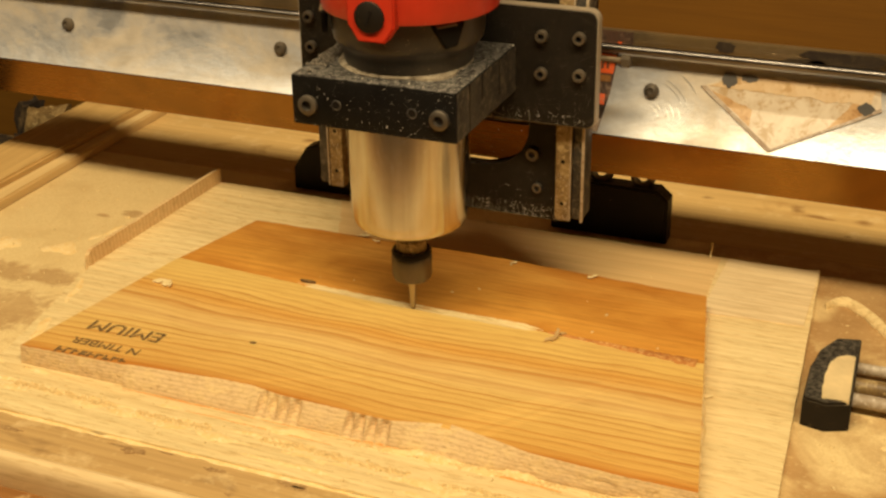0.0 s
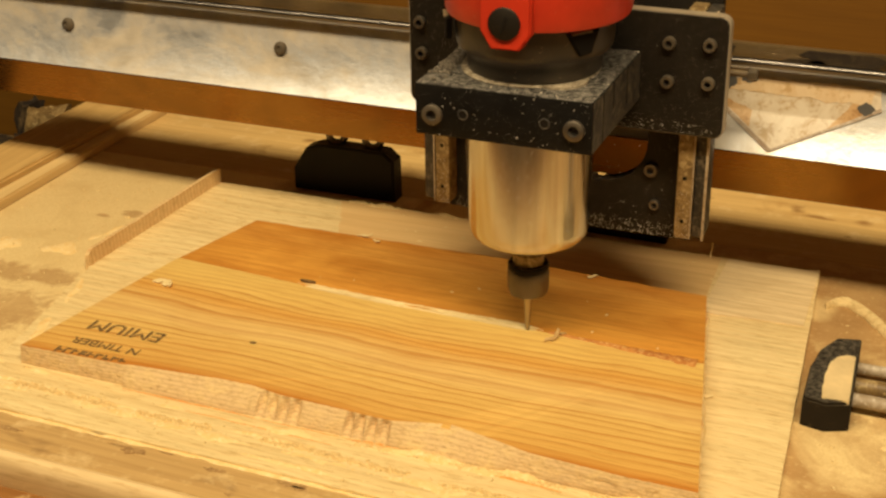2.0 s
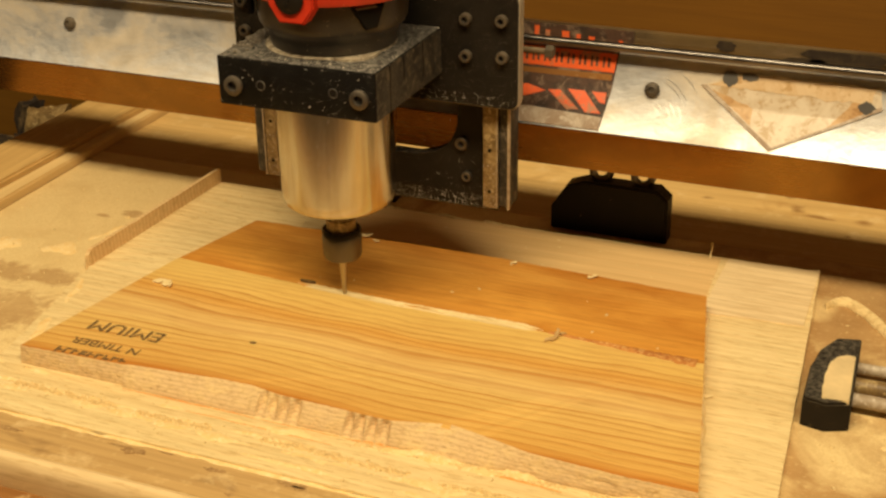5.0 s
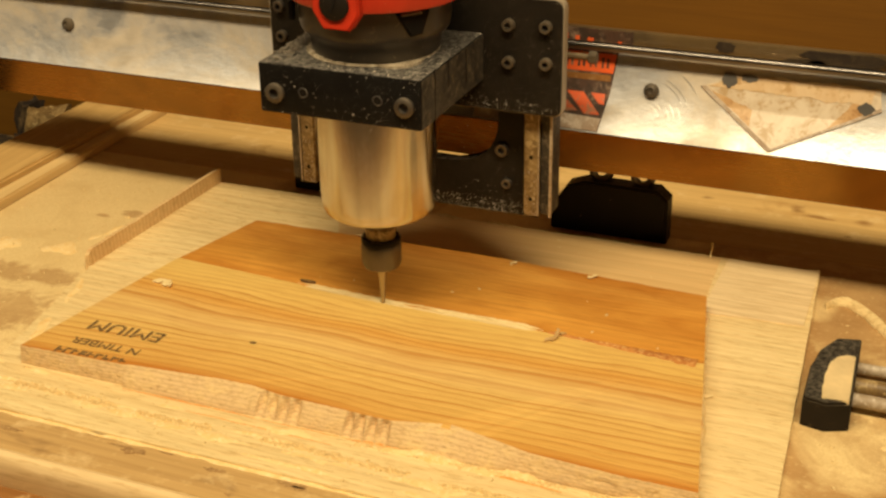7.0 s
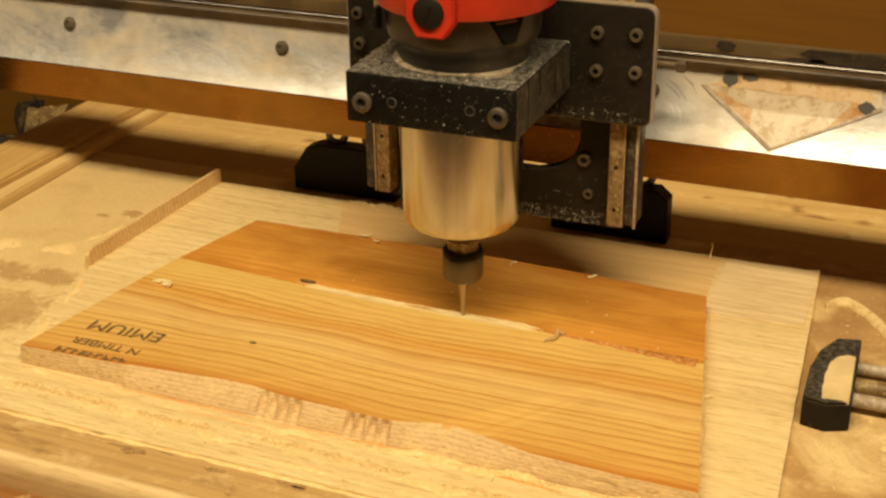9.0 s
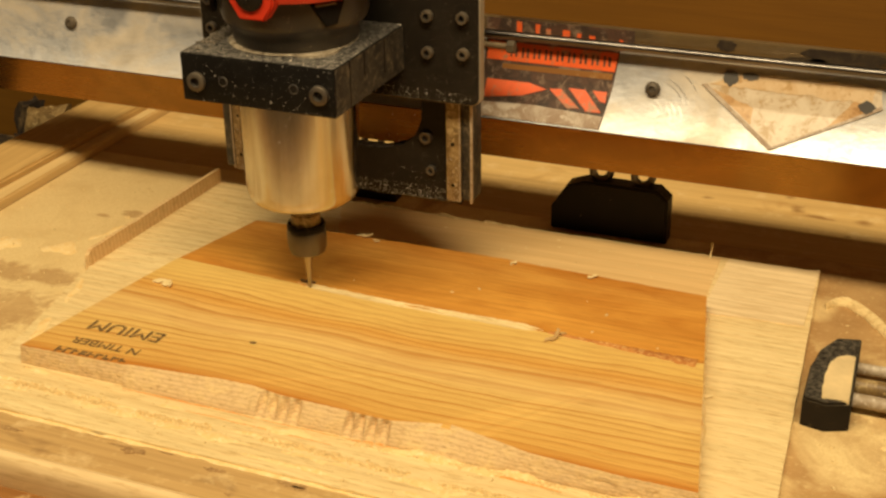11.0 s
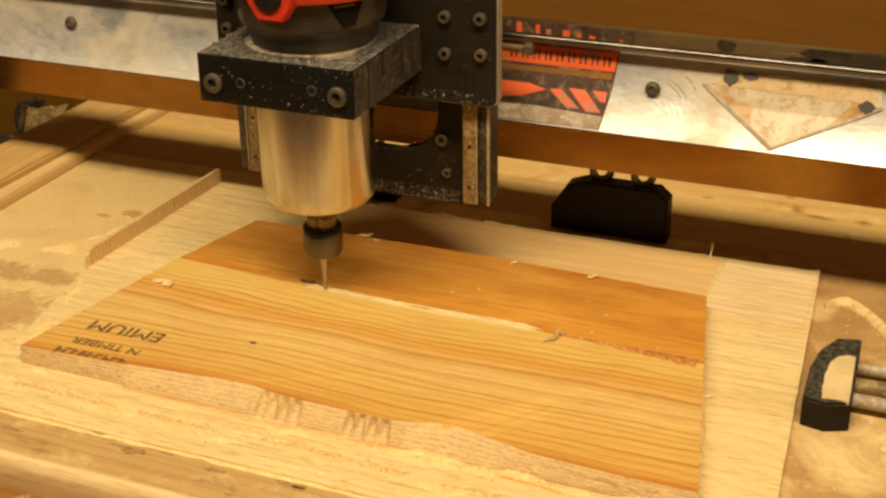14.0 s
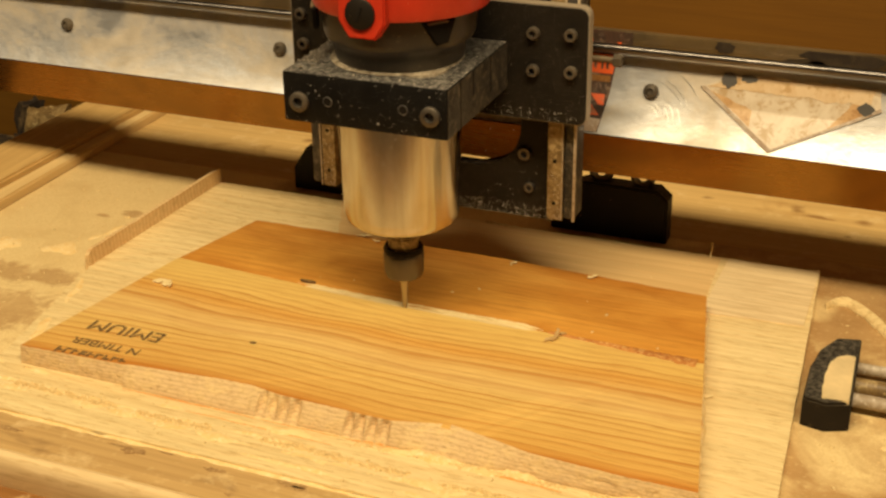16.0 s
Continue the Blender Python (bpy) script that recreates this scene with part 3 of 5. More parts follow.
def machine_table():
    t = thing("machine_table", "wooden router table with a dust-covered spoilboard", "table")
    part("spoilboard", box(-0.4615, 0.80, -0.2195, 0.2400, TABLE_Z - 0.018, TABLE_Z, 0.0008), SPOIL, t, "brown fibreboard under pale sawdust", 30)
    part("rear_board", box(-0.4615, 0.80, 0.2410, 0.55, TABLE_Z - 0.018, TABLE_Z - 0.0003, 0.0008), REAR_TABLE, t, "pale pine table board with brown knots", 30)
    part("base_board", box(-0.565, 0.82, -0.30, 0.56, -0.055, TABLE_Z - 0.0182), BENCH_WOOD, t)
    # Added board: its near-black colour stands for the unlit void below the table.
    part("void_shelf", box(-0.95, 0.82, -0.25, 0.595, -0.200, -0.185), VOID_DARK, t, "added shelf with the void's darkness put into its colour, and drifts of dust")
    part("front_beam", box(-0.66, 0.82, -0.40, -0.3005, -0.085, -0.036, 0.003), BENCH_WOOD, t, "brown timber front beam")
    for x in (-0.55, 0.72):
        for y in (-0.34, 0.50):
            part("leg", box(x, x + 0.07, y - 0.035, y + 0.035, -0.90, -0.0855 if y < 0 else -0.2005, 0.003), PALE_WOOD, t)
    return t


machine_table()


def batten(name, x0, x1, pts, material, label):
    """A bar along x with the given y, z section."""
    m = Matrix(((0, 0, 1, 0), (1, 0, 0, 0), (0, 1, 0, 0), (0, 0, 0, 1)))
    ob = new(name, finish(name, prism(pts, x0, x1, 0.0012, m), material))
    return tagged(ob, label, "batten")


tan = batten("dusty_batten", -0.50, 0.80, [(-0.2605, -0.0375), (-0.2205, -0.0375), (-0.2205, -0.0165), (-0.2605, -0.0165)], BATTEN_WOOD, "tan wooden batten with stains and sawdust along the workpiece")
for x, y, rx, ry in ((-0.1083, -0.2282, 0.0075, 0.0042), (-0.116, -0.2262, 0.010, 0.0010), (-0.0439, -0.2280, 0.0080, 0.0024), (0.0110, -0.2240, 0.0105, 0.0030), (0.018, -0.2262, 0.006, 0.0022), (-0.0217, -0.2484, 0.0035, 0.0014), (-0.085, -0.2225, 0.006, 0.0008), (-0.21, -0.236, 0.014, 0.0022), (-0.30, -0.231, 0.010, 0.0026)):
    pts = [(x + rx * math.cos(a) * (1 + 0.7 * noise.noise((math.cos(a) * 2.2, math.sin(a) * 2.2, x * 90))), y + ry * math.sin(a) * (1 + 0.7 * noise.noise((math.cos(a) * 2.2, math.sin(a) * 2.2, y * 90 + 5)))) for a in (2 * math.pi * i / 30 for i in range(30))]
    part("stain", prism(pts, -0.0175, -0.01625 + 0.0003 * (x * 1000 % 1)), STAIN, tan, "brown stain on the batten")
batten("rounded_batten", -0.50, 0.80, [(-0.2705, -0.0377), (-0.2615, -0.0377), (-0.2615, -0.0150), (-0.2628, -0.0122), (-0.2655, -0.0112), (-0.2685, -0.0125), (-0.2705, -0.0155), (-0.2716, -0.0200), (-0.2718, -0.0270)],
       PALE_WOOD, "pale wooden batten with a rounded top edge")

def back_panel():
    b = thing("plywood_panel", "brown plywood panel standing behind the machine", "panel")
    # The stretch left of x -0.75 is added as dark backing behind the shelf.
    part("sheet", box(-1.70, 1.1, 0.60, 0.618, -0.90, 0.62, 0.001), PLY, b)
    part("foot", box(-0.70, -0.65, 0.6185, 0.80, -0.90, -0.84, 0.002), PALE_WOOD, b)
    part("foot", box(1.0, 1.05, 0.6185, 0.80, -0.90, -0.84, 0.002), PALE_WOOD, b)


back_panel()


def side_rail():
    r = thing("side_rail", "pale pine side rail along the table's edge", "rail")
    part("rail_board", prism([(-0.560, -0.22), (-0.4905, -0.22), (-0.4720, 0.55), (-0.540, 0.55)], -0.0375, -0.004, 0.002), RAIL_WOOD, r)
    part("edge_strip", prism([(-0.4900, -0.22), (-0.4640, -0.22), (-0.4620, 0.55), (-0.4715, 0.55)], -0.0375, -0.0105, 0.0015), PALE_STRIP, r, "paler strip along the rail")


side_rail()


def offcut(x, y, sx, sy, top, turn, seed, material, label):
    """A knocked-about block of waste wood, caked with dust, on the lower shelf."""
    bm = bmesh.new()
    bmesh.ops.create_cube(bm, size=1, matrix=Matrix.Diagonal((sx, sy, top + 0.185, 1)))
    bmesh.ops.subdivide_edges(bm, edges=bm.edges[:], cuts=5, use_grid_fill=True)
    for v in bm.verts:
        if v.co.z > -0.5 * (top + 0.185) + 1e-4:
            v.co += 0.010 * noise.noise_vector(v.co * 45 + Vector((seed, 0, 0)))
    ob = new("wood_offcut", finish("wood_offcut", bm, material, 50))
    ob.matrix_world = pose(x, y, (top - 0.185) / 2, 0, 0, turn)
    tagged(ob, label, "offcut", "offcuts on the shelf")


offcut(-0.760, 0.525, 0.050, 0.034, -0.108, 20, 1, POST, "rough offcut caked with pale dust on the dark shelf")
offcut(-0.815, 0.555, 0.030, 0.030, -0.112, -15, 5, VOID_DARK, "dusty offcut in the shelf's void-dark colour")
offcut(-0.735, 0.470, 0.060, 0.030, -0.118, 35, 9, VOID_DARK, "offcut with a film of dust, in the shelf's void-dark colour")


# ------------------------------------------------------------------ workpiece
FLOOR_Z, TOP_Z = -0.0145, 0.0


def edge_front(x):
    """Upper front edge of the plateau, bitten by the cutter."""
    knots = [(-0.26, -0.1600), (-0.162, -0.1560), (-0.158, -0.1545), (-0.085, -0.1480), (-0.060, -0.1478), (-0.036, -0.1520), (0.050, -0.1545), (0.090, -0.1440), (0.120, -0.1500), (0.150, -0.1570), (0.214, -0.1605), (0.27, -0.1610)]
    for (a, u), (b, v) in zip(knots, knots[1:]):
        if x <= b:
            return u + (v - u) * (x - a) / (b - a) + 0.0006 * noise.noise((x * 240, 1, 0))
    return knots[-1][1]


def side_x(y, left):
    return -0.2520 + (y + 0.160) * 0.1745 if left else 0.2622 - (y + 0.160) * 0.2010


def plateau_front(bm):
    """The chipped sloping front of the plateau, as a fine strip with gouges."""
    n, rows = 420, 8
    grid = []
    for i in range(n + 1):
        u = i / n
        x_top = side_x(-0.16, True) + u * (side_x(-0.16, False) - side_x(-0.16, True))
        y1, y0 = edge_front(x_top), -0.1625 - (0.0015 if x_top > -0.1605 else -0.0010)
        flute = 0.0
        for cx, w in ((-0.047, 0.004), (-0.039, 0.0045), (-0.030, 0.004), (-0.021, 0.005), (0.021, 0.004), (0.029, 0.0045), (0.038, 0.004), (0.047, 0.005)):
            d = abs(x_top - cx) / w
            if d < 1:
                flute = 0.0085 * (1 - d * d)
        line = []
        for k in range(rows + 1):
            s = k / rows
            y = y0 + (y1 - y0) * (s ** 1.6)
            lump = 0.0016 * noise.noise((x_top * 110, s * 3, 2)) + 0.0010 * noise.noise((x_top * 380, s * 9, 5))
            inner = math.sin(math.pi * s)
            line.append(bm.verts.new((x_top, y + inner * (lump + flute * 0.8), FLOOR_Z - 0.0005 + (TOP_Z - FLOOR_Z + 0.0005) * s + (0 if k in (0, rows) else lump * 0.6))))
        grid.append(line)
    for a, b in zip(grid, grid[1:]):
        for k in range(rows):
            bm.faces.new((a[k], b[k], b[k + 1], a[k + 1]))
    return [l[-1] for l in grid], [l[0] for l in grid]


def workpiece():
    w = thing("carved_workpiece", "pine workpiece with a golden plateau and freshly cut pale borders", "workpiece")
    out = rough_line((-0.283, -0.2185), (0.3125, -0.2185), 60, 0.0006, 1)
    out += rough_line((0.3125, -0.2185), (0.2835, 0.2085), 40, 0.0006, 2)
    out += [(0.2835, 0.2085)] + rough_line((0.276, 0.2050), (-0.2935, 0.1990), 70, 0.0022, 3)
    out += rough_line((-0.2935, 0.1990), (-0.3030, -0.005), 30, 0.0006, 4)
    out += rough_line((-0.3030, -0.005), (-0.276, -0.150), 30, 0.0030, 5)
    out += rough_line((-0.276, -0.150), (-0.283, -0.2185), 12, 0.0020, 6)
    part("border", prism(out, TABLE_Z, FLOOR_Z), CUT_WOOD, w, "pale freshly machined wood with cutter lines", 30)

    bm = bmesh.new()
    top, low = plateau_front(bm)
    back = [bm.verts.new((side_x(-0.0035, False), -0.0035, TOP_Z))]
    n = 120
    for k in range(1, n):
        x = side_x(-0.0035, False) + (side_x(-0.0035, True) - side_x(-0.0035, False)) * k / n
        back.append(bm.verts.new((x, groove_edge(x, -1), TOP_Z)))
    back.append(bm.verts.new((side_x(0.012, True), 0.0125, TOP_Z)))
    bm.faces.new(top + back)
    drop = [bm.verts.new((v.co.x, v.co.y, FLOOR_Z - 0.0005)) for v in back]
    for k in range(n):
        bm.faces.new((back[k], back[k + 1], drop[k + 1], drop[k]))
    bm.faces.new(low[::-1] + drop[::-1])
    bm.faces.new([v for v in (back[-1], drop[-1])] + [low[0]] + grid_side(bm, top[0], low[0]))
    bm.faces.new([low[-1], drop[0], back[0]] + grid_side(bm, top[-1], low[-1])[::-1])
    front = part("front_board", bm, FRONT_WOOD, w, "golden pine face with dark growth lines and a printed stamp", 30)
    front.data.materials.append(SIDE_WOOD)
    for p in front.data.polygons:
        if p.normal.y < -0.25 and p.normal.z < 0.9:
            p.material_index = 1

    pts = [(side_x(0.0125, True), 0.0135)]
    for k in range(1, n):
        x = side_x(0.0, True) + (side_x(0.0, False) - side_x(0.0, True)) * k / n
        pts.append((x, groove_edge(x, 1)))
    pts += [(side_x(-0.003, False) - 0.0005, 0.0005)]
    pts += rough_line((side_x(0.102, False), 0.1015), (0.02, 0.1090), 30, 0.0010, 8) + rough_line((0.02, 0.1090), (side_x(0.104, True), 0.1045), 30, 0.0010, 9)
    part("rear_board", prism(pts, FLOOR_Z - 0.0005, TOP_Z - 0.0006), REAR_WOOD, w, "darker amber pine face behind the groove", 30)

    bm = bmesh.new()
    rows = []
    for k in range(161):
        x = -0.105 + 0.212 * k / 160
        d = min(-0.0004, TIP + depth_at(x) - 0.0006)
        m0, e0, e1 = groove_edge(x, 0), groove_edge(x, -1) - 0.0004, groove_edge(x, 1) + 0.0012
        fuzz = 0.0005 * noise.noise((x * 300, 2, 0))
        rows.append([bm.verts.new((x, y, z)) for y, z in ((e0, -0.0002), (m0 - 0.0020, d * 0.4 - 0.0002 + fuzz), (m0, d), (m0 + 0.0022, d * 0.4 + fuzz), (e1, 0.0004 + fuzz))])
    for a, b in zip(rows, rows[1:]):
        for k in range(4):
            bm.faces.new((a[k], b[k], b[k + 1], a[k + 1]))
    lowv = [[bm.verts.new((r[k].co.x, r[k].co.y, FLOOR_Z)) for k in (0, 4)] for r in rows]
    for i in range(160):
        bm.faces.new((rows[i][0], lowv[i][0], lowv[i + 1][0], rows[i + 1][0]))
        bm.faces.new((rows[i][4], rows[i + 1][4], lowv[i + 1][1], lowv[i][1]))
    part("groove", bm, CUT_WOOD, w, "pale freshly cut groove with fuzzy edges", 60)

    bm = bmesh.new()
    prev = None
    for k in range(61):
        x = 0.112 + 0.1140 * k / 60
        y = groove_edge(x, 0)
        w0 = (0.0012 + 0.0052 * (k / 60) ** 1.4) * (1 + 0.5 * noise.noise((x * 120, 4, 0)))
        ring = [bm.verts.new(c) for c in ((x, y - w0 * 1.5, TOP_Z - 0.001), (x, y - w0, TOP_Z + 0.0005), (x, y + w0 * 0.4, TOP_Z + 0.0010 + 0.0006 * noise.noise((x * 200, 9, 0))), (x, y + w0 * 0.8, TOP_Z - 0.001))]
        if prev:
            for a in range(3):
                bm.faces.new((prev[a], ring[a], ring[a + 1], prev[a + 1]))
        prev = ring
    part("bark_edge", bm, BARK, w, "reddish-brown ragged edge of the rear board", 60)

    # smoother pass left along the back, a shallow step in the border
    back_pts = [(0.2055, 0.1035), (0.2010, 0.2005)] + rough_line((0.2010, 0.2005), (-0.16, 0.1985), 50, 0.0018, 33) + rough_line((-0.16, 0.1985), (-0.12, 0.1075), 20, 0.003, 34)
    part("back_pass", prism(back_pts + [(0.0, 0.1095), (0.10, 0.1060)], FLOOR_Z - 0.002, FLOOR_Z + 0.0004), PINK_WOOD, w, "smoother peach-coloured pass of the cutter")
    corner = rough_line((0.2135, 0.0985), (0.2895, 0.1045), 20, 0.0007, 31) + [(0.2833, 0.2075)] + rough_line((0.2755, 0.2040), (0.2020, 0.2010), 14, 0.0010, 33) + [(0.2062, 0.1040)]
    part("corner_pass", prism(corner, FLOOR_Z - 0.002, FLOOR_Z + 0.0008), STEP_WOOD, w, "pale shallow step in the border")
    for a, b, wd, sd in (((-0.159, -0.1655), (-0.045, -0.1655), 0.0015, 41), ((-0.045, -0.1655), (0.075, -0.1665), 0.0007, 42), ((0.028, -0.1652), (0.062, -0.1645), 0.0024, 43), ((0.105, -0.1690), (0.180, -0.1720), 0.0022, 44), ((-0.10, -0.1745), (0.02, -0.1765), 0.0006, 45)):
        lo = rough_line(a, b, 30, 0.0005, sd)
        hi = [(x + 0.0002, y + wd * math.sin(math.pi * (i + 0.5) / 30) ** 0.7 * (0.7 + 0.6 * noise.noise((x * 200, sd, 0))) + 0.0001) for i, (x, y) in enumerate(lo)]
        part("resin_streak", prism(lo + hi[::-1], FLOOR_Z - 0.001, FLOOR_Z + 0.0003), RESIN, w, "orange resin streak in the cut wood")

    # thin upright rim left at the end of the board
    bm = bmesh.new()
    n = 44
    prev = None
    for k in range(n + 1):
        t = k / n
        y = -0.004 + 0.204 * t
        x = -0.3025 + 0.0095 * t + 0.0004 * noise.noise((t * 30, 0, 0))
        h = TOP_Z - 0.0005 + 0.0010 * noise.noise((t * 16, 3, 0)) - (0.004 if k == 0 else 0)
        th = 0.0036 + 0.0012 * noise.noise((t * 12, 7, 0))
        ring = [bm.verts.new(c) for c in ((x, y, FLOOR_Z - 0.0004), (x - 0.0004, y, h), (x - th, y, h), (x - th - 0.0015, y, TABLE_Z))]
        if prev:
            for a in range(4):
                bm.faces.new((prev[a], ring[a], ring[(a + 1) % 4], prev[(a + 1) % 4]))
        else:
            bm.faces.new(ring)
        prev = ring
    bm.faces.new(prev[::-1])
    part("rim", bm, END_WOOD, w, "thin upright end rim with reddish growth lines", 30)
    return w


def grid_side(bm, a, b):
    """Vertices of the strip's end column from a down to b, in between."""
    chain, cur, seen = [], a, {a}
    while cur is not b:
        step = [e.other_vert(cur) for e in cur.link_edges if e.other_vert(cur) not in seen and abs(e.other_vert(cur).co.x - cur.co.x) < 1e-6 and e.other_vert(cur).co.z < cur.co.z]
        cur = min(step, key=lambda v: (v.co - cur.co).length)
        seen.add(cur)
        if cur is not b:
            chain.append(cur)
    return chain[::-1]


TIP = -0.0060


def depth_at(x):
    """Height of the cutter over its deepest point, along the groove."""
    table = [(-0.11, 0.0044), (-0.08, 0.0057), (-0.055, 0.0066), (-0.025, 0.0060), (-0.015, 0.0044), (-0.006, 0.0020), (0.0, 0.0), (0.004, -0.0005), (0.008, 0.0),
             (0.0125, 0.0019), (0.02, 0.0038), (0.028, 0.0052), (0.04, 0.0061), (0.06, 0.0062), (0.08, 0.0053), (0.11, 0.0042)]
    for (a, u), (b, v) in zip(table, table[1:]):
        if x <= b:
            return u + (v - u) * max(0.0, x - a) / (b - a)
    return table[-1][1]


def groove_edge(x, side):
    """Edge of the groove between the two boards."""
    mid = 0.0125 - 0.0125 * min(1.0, max(0.0, (x + 0.221) / 0.20))
    wide = 0.0002
    if -0.100 < x < 0.104:
        wide = 0.0030 + 0.0008 * noise.noise((x * 150, side * 5, 0)) + 0.0012 * max(0.0, x) / 0.1
        wide *= min(1.0, 0.2 + max(0.0, 0.104 - x) / 0.016, 0.3 + (x + 0.100) / 0.020)
        mid = mid * 0.75 + 0.0008
    elif x > 0.104:
        mid -= 0.004 * (x - 0.104) / 0.12
        wide = 0.0006
    return mid + side * wide + 0.0004 * noise.noise((x * 60, 3, 0))


workpiece()


def stamp():
    """Printed mill stamp, read from the far side of the board."""
    t = thing("printed_stamp", "black ink mill stamp on the golden pine board", "stamp")
    for word, x, y, size, wide in (("EMIUM", -0.1560, -0.1068, 0.0145, 1.10), ("N TIMBER", -0.1610, -0.1340, 0.0088, 1.12)):
        cu = bpy.data.curves.new("lettering", "FONT")
        cu.body, cu.size, cu.offset = word, size * 1.38, 0.0
        ob = new("lettering", cu)
        bpy.context.view_layer.update()
        me = bpy.data.meshes.new_from_object(ob.evaluated_get(bpy.context.evaluated_depsgraph_get()))
        bpy.data.objects.remove(ob)
        bm = bmesh.new()
        for k in range(3):
            me2 = me.copy()
            me2.transform(pose(x + 0.00025 * (k - 1), y + 0.0001 * k, TOP_Z + 0.00030 + 0.00008 * k, 0, 0, 180) @ Matrix.Diagonal((wide, 1, 1, 1)))
            bm.from_mesh(me2)
        bm.to_mesh(me)
        bm.free()
        me.materials.clear()
        me.materials.append(INK)
        o2 = new("lettering", me)
        o2.parent = t
        tagged(o2, word.lower() + " in black ink")
    for k in range(9):
        x = -0.2235 + 0.0068 * k
        bm = box(x, x + 0.0021, -0.1580 + 0.0004 * k, -0.1500 + 0.0001 * k, TOP_Z + 0.0002, TOP_Z + 0.0004)
        box(x + 0.0021, x + 0.0056, -0.1535 + (0.0018 if k % 3 else -0.002), -0.1510 + (0.0010 if k % 2 else -0.0022), TOP_Z + 0.0002, TOP_Z + 0.0004, bm=bm)
        part("bar", bm, INK, t, "unreadable ink mark")


stamp()


def knot(x, y, rx, ry, name="knot", material=None, lift=0.0003):
    bm = bmesh.new()
    pts = [(x + rx * math.cos(a) * (1 + 0.25 * noise.noise((a, x * 90, 0))), y + ry * math.sin(a) * (1 + 0.25 * noise.noise((a, 5, y * 90)))) for a in (2 * math.pi * k / 16 for k in range(16))]
    ob = new(name, finish(name, prism(pts, TOP_Z - 0.002, TOP_Z + lift), material or INK))
    return tagged(ob, "small dark knot in the pine face", "knot")


knot(-0.0899, -0.0939, 0.0028, 0.0016)
knot(-0.0985, 0.0112, 0.0072, 0.0015, lift=0.0010)


def splinter(x, y, z, length, width, turn, lift, seed, label="pale wood splinter lying on the workpiece"):
    """A curled shaving: a tapered, bent strip with thickness."""
    bm = bmesh.new()
    n = 16
    prev = None
    for k in range(n + 1):
        t = k / n
        w = width * (0.75 - 0.35 * abs(2 * t - 1) ** 3 + 0.5 * noise.noise((t * 5, seed * 3.7, 1))) * 0.5
        px = (t - 0.5) * length
        pz = width * 0.12 + lift * t * t
        off = width * (0.9 * noise.noise((t * 2.5, seed * 1.3, 0)) + 0.25 * noise.noise((t * 11, seed, 2)))
        ring = [bm.verts.new(c) for c in ((px, off - w, pz), (px, off + w, pz + w * 0.3), (px, off + w, pz + w * 0.3 + width * 0.18), (px, off - w, pz + width * 0.18))]
        if prev:
            for a in range(4):
                bm.faces.new((prev[a], ring[a], ring[(a + 1) % 4], prev[(a + 1) % 4]))
        else:
            bm.faces.new(ring)
        prev = ring
    bm.faces.new(prev[::-1])
    ob = new("wood_splinter", finish("wood_splinter", bm, BATTEN_WOOD if seed < 3 or seed in (8, 9) else CUT_WOOD))
    ob.matrix_world = pose(x, y, z, 0, 0, turn)
    return tagged(ob, label, "splinter", "wood splinters")


splinter(0.1180, -0.0095, TOP_Z, 0.015, 0.0042, 68, 0.005, 1, "curled brown splinter standing on the groove's end")
splinter(0.1215, -0.0010, TOP_Z, 0.009, 0.0035, 15, 0.001, 2)
splinter(-0.0917, 0.1060, TOP_Z, 0.014, 0.0035, 10, 0.002, 3)
splinter(-0.078, 0.0995, TOP_Z, 0.008, 0.003, -15, 0.001, 4)
splinter(0.1156, 0.1010, TOP_Z, 0.008, 0.0036, 20, 0.001, 5)
splinter(0.0474, 0.1010, TOP_Z, 0.006, 0.0032, 40, 0.001, 6)
splinter(0.1920, 0.2010, FLOOR_Z, 0.007, 0.0022, 80, 0.012, 7, "thin splinter standing up at the board's back edge")


def shaving(path, width, z, label):
    """A long ribbon of wood, arched across its width, lying on the table."""
    bm = bmesh.new()
    prev = None
    pts = [Vector(p) for p in path]
    n = 14
    line = []
    for k in range(len(pts) - 1):
        a, b, c, d = pts[max(0, k - 1)], pts[k], pts[k + 1], pts[min(len(pts) - 1, k + 2)]
        for i in range(n):
            t = i / n
            line.append(0.5 * (2 * b + (c - a) * t + (2 * a - 5 * b + 4 * c - d) * t * t + (3 * b - a - 3 * c + d) * t ** 3))
    for k, p in enumerate(line[:-1]):
        t = k / (len(line) - 2)
        side = (line[k + 1] - p).orthogonal().normalized()
        side = Vector((-(line[k + 1] - p).y, (line[k + 1] - p).x)).normalized()
        w = width * min(1.0, 0.18 + 3.2 * t, 0.35 + 4 * (1 - t)) * (1 + 0.22 * noise.noise((t * 9, 1, 2)))
        edge = [0.10 * width * noise.noise((t * 26, e, 7)) for e in (0, 4)]
        ring = []
        for lift in (0.0, 0.0009):
            row = [(-w + edge[0], 0.0), (-w * 0.4, 0.0036), (w * 0.3, 0.0050 + 0.0008 * noise.noise((t * 14, 3, 0))), (w + edge[1], 0.0022)]
            ring += [bm.verts.new((p.x + side.x * o, p.y + side.y * o, z + h + lift)) for o, h in (row if not ring else row[::-1])]
        if prev:
            for a in range(8):
                bm.faces.new((prev[a], ring[a], ring[(a + 1) % 8], prev[(a + 1) % 8]))
        else:
            bm.faces.new(ring)
        prev = ring
    bm.faces.new(prev[::-1])
    ob = new("wood_shaving", finish("wood_shaving", bm, CUT_WOOD, 60))
    return tagged(ob, label, "shaving")


